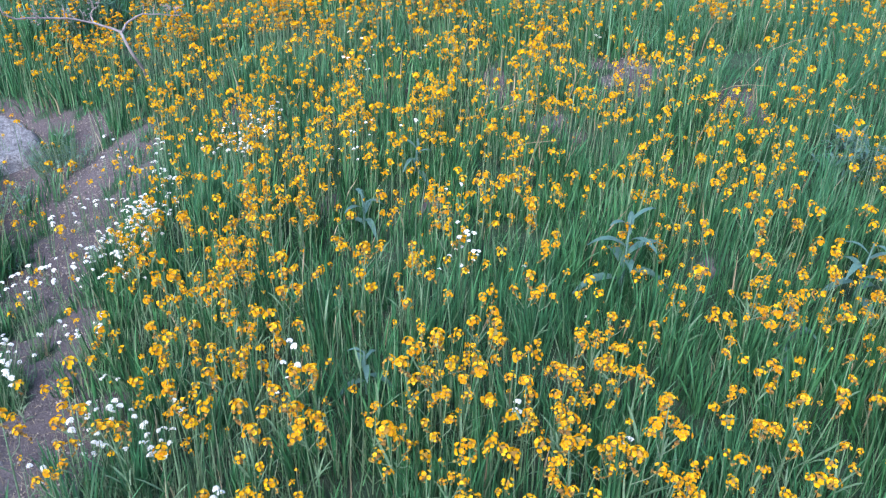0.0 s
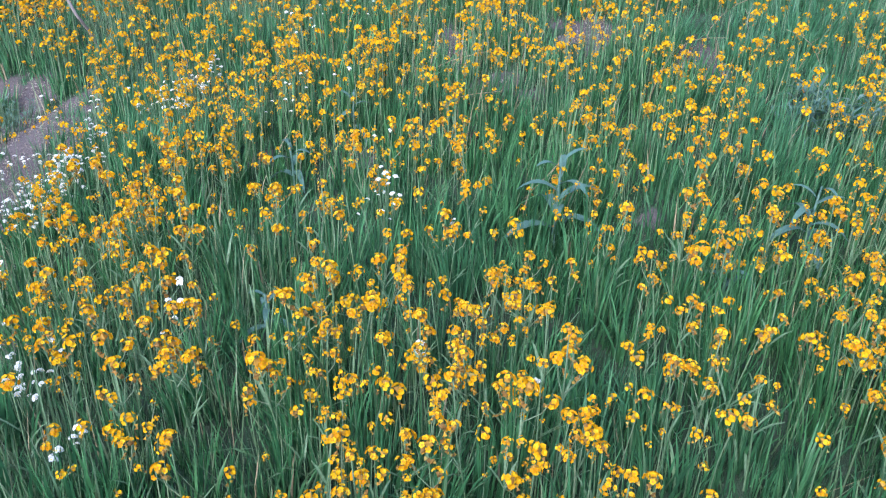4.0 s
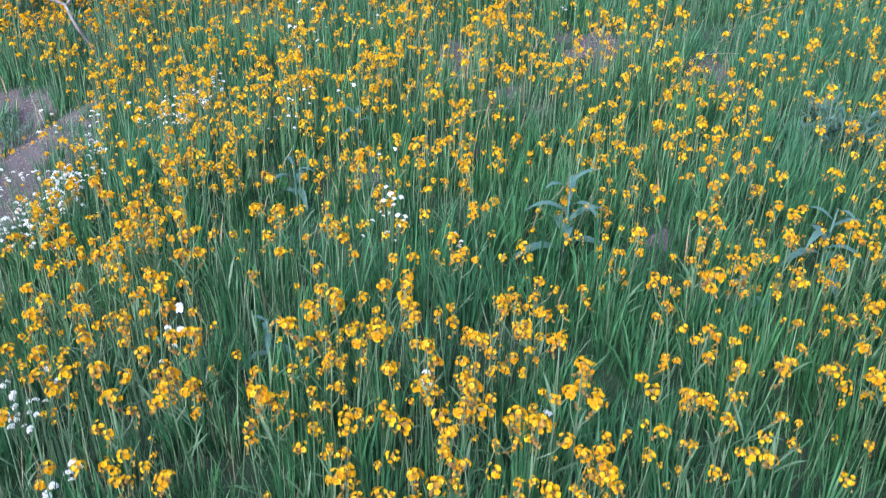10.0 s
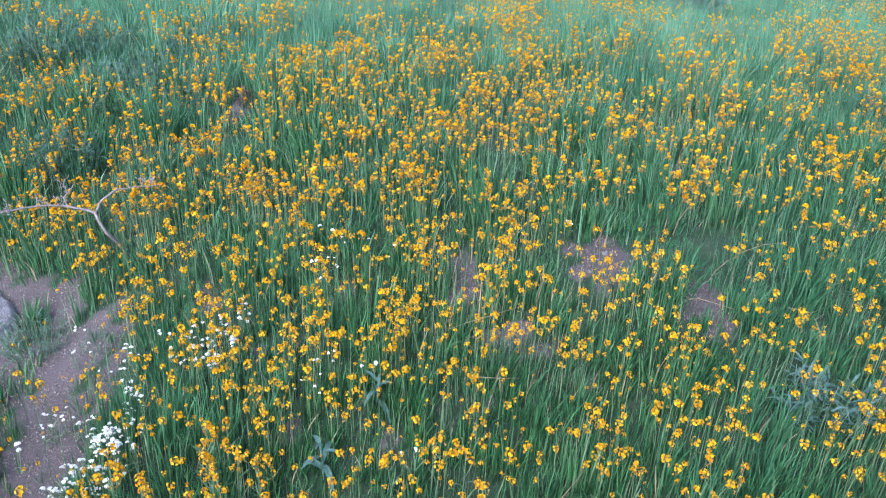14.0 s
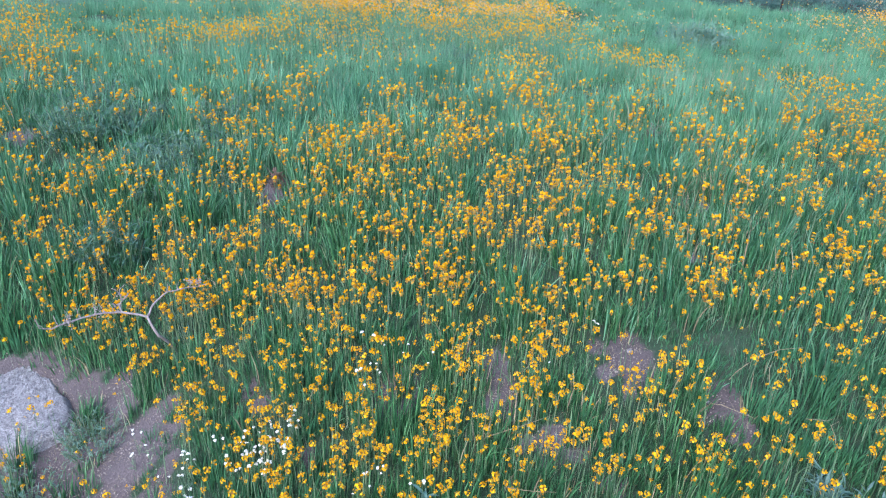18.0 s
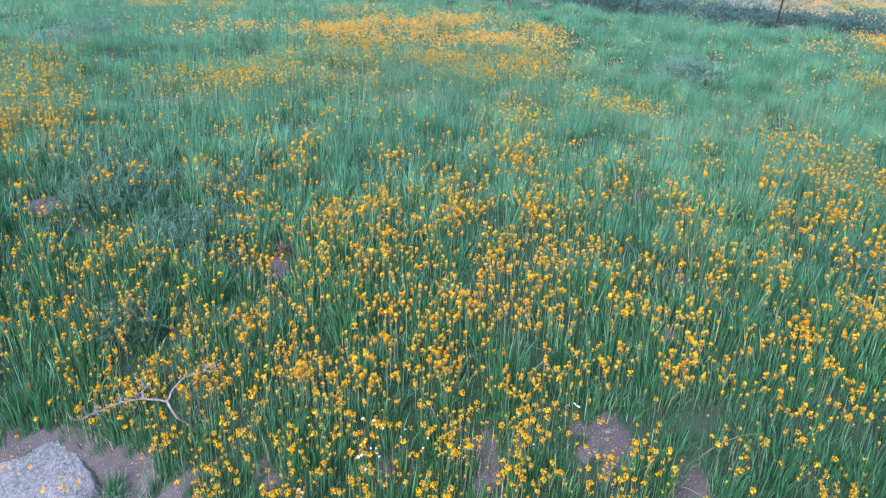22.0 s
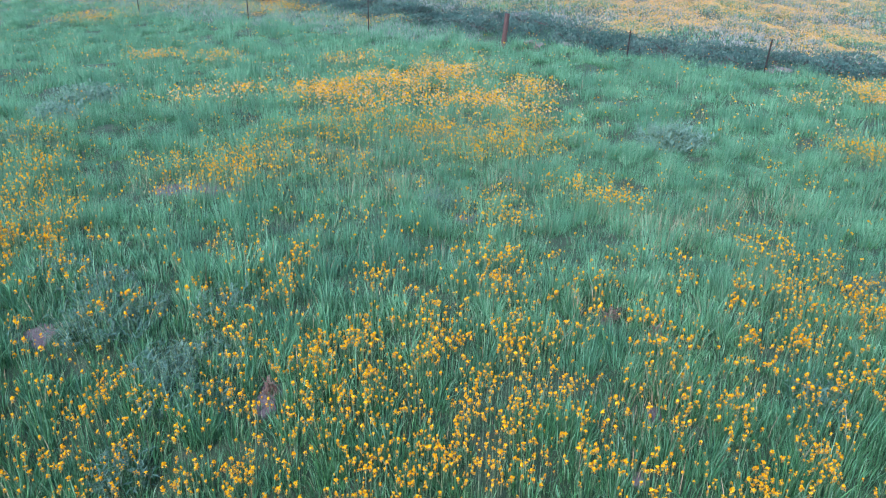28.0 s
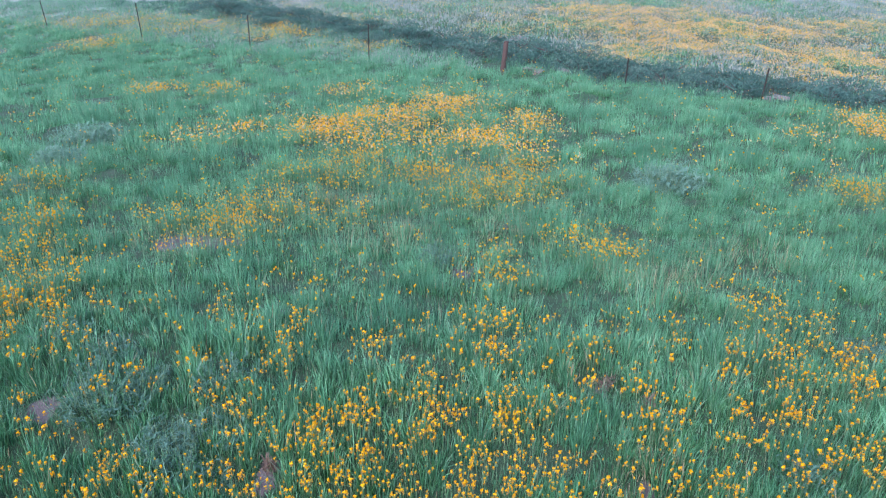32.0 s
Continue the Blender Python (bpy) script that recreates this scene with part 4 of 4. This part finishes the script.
def dry_stalk(length, arch, seed):
    random.seed(seed)
    bits = Bits()
    path = [Vector((arch * length * s * s, .03 * math.sin(s * 5 + seed), length * (s - .45 * arch * s * s))) for s in (0, .2, .4, .6, .8, 1)]
    tube(bits, path, [.0026, .0024, .0021, .0018, .0014, .0008], 4)
    for k in (2, 3, 4):
        a = random.uniform(0, 6.28)
        tube(bits, [path[k], path[k] + Vector((math.cos(a) * .03, math.sin(a) * .03, .03))], [.0012, .0007], 3)
    return tagged(new("dry_stalk", bits.mesh("dry_stalk", [STRAW], True)), "pale dry arching grass stalk from last year", "stalk", "dry stalks in the meadow")


rk = np.random.RandomState(31)
for i, (kx, ky, length, arch) in enumerate([(-.08, 3.0, .34, .7), (-.02, 2.75, .3, .9), (.02, 2.95, .28, .5), (1.15, 3.55, .4, .8), (1.3, 3.35, .34, .6), (.05, 3.3, .3, .4), (.95, 3.3, .3, .9),
                                            (-.15, 2.95, .4, 1.0), (.35, 2.2, .3, .6), (1.6, 3.2, .35, .7), (-.9, 2.6, .3, .8), (.25, 4.9, .35, .6), (2.3, 4.9, .4, .5), (-1.3, 5.3, .35, .7)]):
    dry_stalk(length, arch, i).matrix_basis = pose(kx, ky, float(land(kx, ky)) - .01, 0, 0, rk.uniform(0, 360))

branch = new("dead_branch")
FORK = Vector((-2.007, 3.435, .501))
branch.matrix_basis = Matrix.Translation((-1.98, 3.65, float(land(-1.98, 3.65))))


def limb(name, points, r0, r1, label=""):
    bits = Bits()
    pts = [FORK + Vector(p) - branch.matrix_basis.translation for p in points]
    fine = []
    for a, b in zip(pts[:-1], pts[1:]):
        for k in range(3):
            q = a.lerp(b, k / 3)
            fine.append(q + Vector((noise.noise(q * 30), noise.noise(q * 30 + Vector((5, 0, 0))), noise.noise(q * 30 + Vector((9, 0, 0))))) * .006)
    fine.append(pts[-1])
    tube(bits, fine, [r0 + (r1 - r0) * i / (len(fine) - 1) for i in range(len(fine))], 7)
    return part(name, bits.mesh(name, [DEAD_WOOD], True), branch, label)


limb("trunk", [(.02, .22, -.42), (.045, .15, -.32), (.06, .06, -.2), (.05, -.01, -.1), (.025, -.015, -.04), (0, 0, 0)], .009, .007)
limb("limb", [(0, 0, 0), (-.055, -.02, .032), (-.11, -.05, .056), (-.171, -.105, .082), (-.217, -.16, .096), (-.292, -.265, .112), (-.324, -.335, .12), (-.358, -.375, .145), (-.37, -.375, .2)], .0068, .0028)
limb("limb", [(0, 0, 0), (.01, .08, .045), (.048, .165, .071), (.136, .26, .05), (.217, .33, .038)], .0062, .0025)
limb("twig", [(-.11, -.05, .056), (-.125, -.04, .095), (-.1, -.035, .125), (-.115, -.035, .165), (-.1, -.03, .2)], .0042, .0018)
for i, (root, tip) in enumerate([((-.14, -.075, .07), (-.16, -.07, .125)), ((-.171, -.105, .082), (-.2, -.1, .135)), ((-.2, -.14, .09), (-.21, -.13, .155)), ((-.245, -.2, .1), (-.27, -.19, .16)),
                                 ((-.28, -.25, .11), (-.3, -.24, .17)), ((-.1, -.035, .125), (-.06, -.03, .175)), ((-.115, -.035, .165), (-.155, -.03, .19)), ((-.1, -.03, .2), (-.075, -.03, .225)),
                                 ((.048, .165, .071), (.055, .17, .125)), ((.09, .21, .06), (.1, .21, .115)), ((.136, .26, .05), (.145, .26, .11)), ((.175, .295, .045), (.195, .295, .095)),
                                 ((-.345, -.36, .135), (-.38, -.35, .15)), ((-.31, -.3, .116), (-.33, -.29, .17))]):
    mid = [(a + b) / 2 + .012 * (-1) ** (i + k) for k, (a, b) in enumerate(zip(root, tip))]
    limb("twig", [root, mid, tip], .0028, .0014)
random.seed(77)
for at in ((-.105, -.035, .15), (-.13, -.045, .09), (-.285, -.25, .125), (-.29, -.26, .105), (-.19, -.12, .1), (.18, .295, .08), (.14, .26, .09)):
    tuft = Bits()
    for k in range(16):
        lump(tuft, FORK - branch.matrix_basis.translation + Vector(at) + Vector((random.gauss(0, .014), random.gauss(0, .012), random.gauss(0, .012))), random.uniform(.003, .007))
    part("dried_tuft", tuft.mesh("dried_tuft", [DEAD_WOOD]), branch, "crumbled dry greyish-pink leaf tuft")
tagged(branch, "bleached dead branch with forked bare twigs standing in flowers", "branch")


# ---- fence ----
def steel_post(tall):
    """A T-section post with studs along its face."""
    bm = bmesh.new()
    for sx, sy, ox, oy in ((.05, .007, 0, 0), (.008, .04, 0, .022)):
        r = bmesh.ops.create_cube(bm, size=1)
        bmesh.ops.scale(bm, vec=(sx, sy, tall + .3), verts=r["verts"])
        bmesh.ops.translate(bm, vec=(ox, oy, tall / 2 - .15), verts=r["verts"])
    me = bpy.data.meshes.new("shaft")
    bm.to_mesh(me)
    bm.free()
    me.materials.append(RUSTY_STEEL)
    bits = bmesh.new()
    for i in range(int(tall / .11)):
        r = bmesh.ops.create_cube(bits, size=1)
        bmesh.ops.scale(bits, vec=(.02, .014, .012), verts=r["verts"])
        bmesh.ops.translate(bits, vec=(0, -.009, .15 + i * .1), verts=r["verts"])
    studs = bpy.data.meshes.new("studs")
    bits.to_mesh(studs)
    bits.free()
    studs.materials.append(RUSTY_STEEL)
    top = new("fence_post")
    part("shaft", me, top)
    part("studs", studs, top)
    return tagged(top, "thin dark rusty steel fence post standing in grass", "fence post", "fence posts along the field edge")


for fx, fy, top_z, lean in ((-30.6, 45.9, -2.78, -3), (-21.9, 41.35, -1.97, -1), (-14, 37.2, -1.68, 1), (-7.15, 33.6, -1.24, 1), (3.5, 28.0, -1.06, 1), (7.68, 25.82, -.75, 2.5)):
    z = float(land(fx, fy))
    steel_post(top_z - z).matrix_basis = pose(fx, fy, z, 0, lean, 28)

bm = bmesh.new()
bmesh.ops.create_cone(bm, cap_ends=True, segments=14, radius1=.105, radius2=.095, depth=1.9)
bmesh.ops.subdivide_edges(bm, edges=[e for e in bm.edges if abs(e.verts[0].co.z - e.verts[1].co.z) > 1], cuts=8)
for v in bm.verts:
    v.co.x += .015 * noise.noise(v.co * 5)
    v.co.y += .015 * noise.noise(v.co * 5 + Vector((4, 0, 0)))
    v.co.z += .42 + (.02 * noise.noise(v.co * 14) if v.co.z > .9 else 0)
me = bpy.data.meshes.new("wooden_post")
bm.to_mesh(me)
bm.free()
me.materials.append(POST_WOOD)
post = tagged(new("wooden_post", me), "thick reddish-brown weathered wooden fence post", "fence post", "fence posts along the field edge")
post.matrix_basis = pose(-1.05, 30.4, float(land(-1.05, 30.4)), 0, 4.5, 0)


# ---- scrub along the ditch behind the fence ----
def shrub(radius, tall, leaves_count, seed):
    random.seed(seed)
    top = new("low_shrub")
    stems, leaves = Bits(), Bits()
    for i in range(9):
        a = random.uniform(0, 6.28)
        tube(stems, [(0, 0, -.05), (math.cos(a) * radius * .3, math.sin(a) * radius * .3, tall * .5), (math.cos(a) * radius * .7, math.sin(a) * radius * .7, tall * .8)], [.014, .01, .005], 4)
    for i in range(leaves_count):
        a, e = random.uniform(0, 6.28), random.random()
        wob = 1 + .35 * noise.noise(Vector((math.cos(a) * 1.7, math.sin(a) * 1.7, e * 2 + seed)))
        r = radius * wob * random.random() ** .35 * math.sqrt(max(0.05, 1 - e * e * .9))
        c = Vector((math.cos(a) * r, math.sin(a) * r, tall * e * wob))
        f = Vector((random.uniform(-1, 1), random.uniform(-1, 1), random.uniform(-.2, 1.4))).normalized() * random.uniform(.03, .075)
        w = f.orthogonal().normalized() * random.uniform(.012, .026)
        leaves.add([c - f, c + w, c + f, c - w], [(0, 1, 2), (0, 2, 3)])
    part("stem", stems.mesh("stem", [POST_WOOD], True), top)
    part("crown", leaves.mesh("crown", [SCRUB]), top)
    return tagged(top, "low dark green scrub bush in the ditch behind the fence", "shrub", "scrub bushes along the ditch")


SHRUBS = [shrub(.65 + .12 * i, .42 + .1 * (i % 3), 640, 130 + i) for i in range(6)]
rs = np.random.RandomState(17)
for i in range(200):
    sx = -24 + 44 * (i + rs.uniform(-.5, .5)) / 199
    sy = float(np.interp(sx, DITCH_X, DITCH_Y)) + rs.uniform(-.7, 3.2) * (1.25 if sx < 3 else 1)
    m = pose(sx, sy, float(land(sx, sy)) - .03, 0, 0, rs.uniform(0, 360)) @ Matrix.Diagonal((rs.uniform(.7, 1.2), rs.uniform(.7, 1.2), rs.uniform(.6, 1.2), 1))
    if i < len(SHRUBS):
        SHRUBS[i].matrix_basis = m
    else:
        copy_thing(SHRUBS[i % len(SHRUBS)], Matrix()).matrix_basis = m


def clod(size, seed):
    bm = bmesh.new()
    bmesh.ops.create_icosphere(bm, subdivisions=3, radius=size)
    for v in bm.verts:
        v.co *= 1 + .45 * noise.noise(v.co / size * 1.6 + Vector((seed * 3, 0, 0))) + .15 * noise.noise(v.co / size * 5)
        v.co.z *= .4
    me = bpy.data.meshes.new("soil_clod")
    bm.to_mesh(me)
    bm.free()
    me.materials.append(CLOD)
    return tagged(new("soil_clod", me), "pinkish-grey bare earth bank showing between scrub", "earth bank", "earth banks of the ditch")


rc = np.random.RandomState(44)
for i, (cx, cy, size) in enumerate([(7.9, 26.9, .4), (8.5, 26.6, .5), (8.9, 27.3, .35), (9.7, 26.6, .4), (7.2, 27.6, .35), (1.3, 31.0, .45), (4.8, 29.9, .4), (5.5, 29.9, .35), (-1.8, 38.5, .5), (-.9, 39.5, .5)]):
    for k in range(4):
        wx, wy, r = cx + rc.normal(0, .5), cy + rc.normal(0, .25), size * rc.uniform(.3, .65)
        clod(r, 4 * i + k).matrix_basis = pose(wx, wy, float(land(wx, wy)) + .03, rc.uniform(-12, 12), rc.uniform(-12, 12), 70 * i + 25 * k)
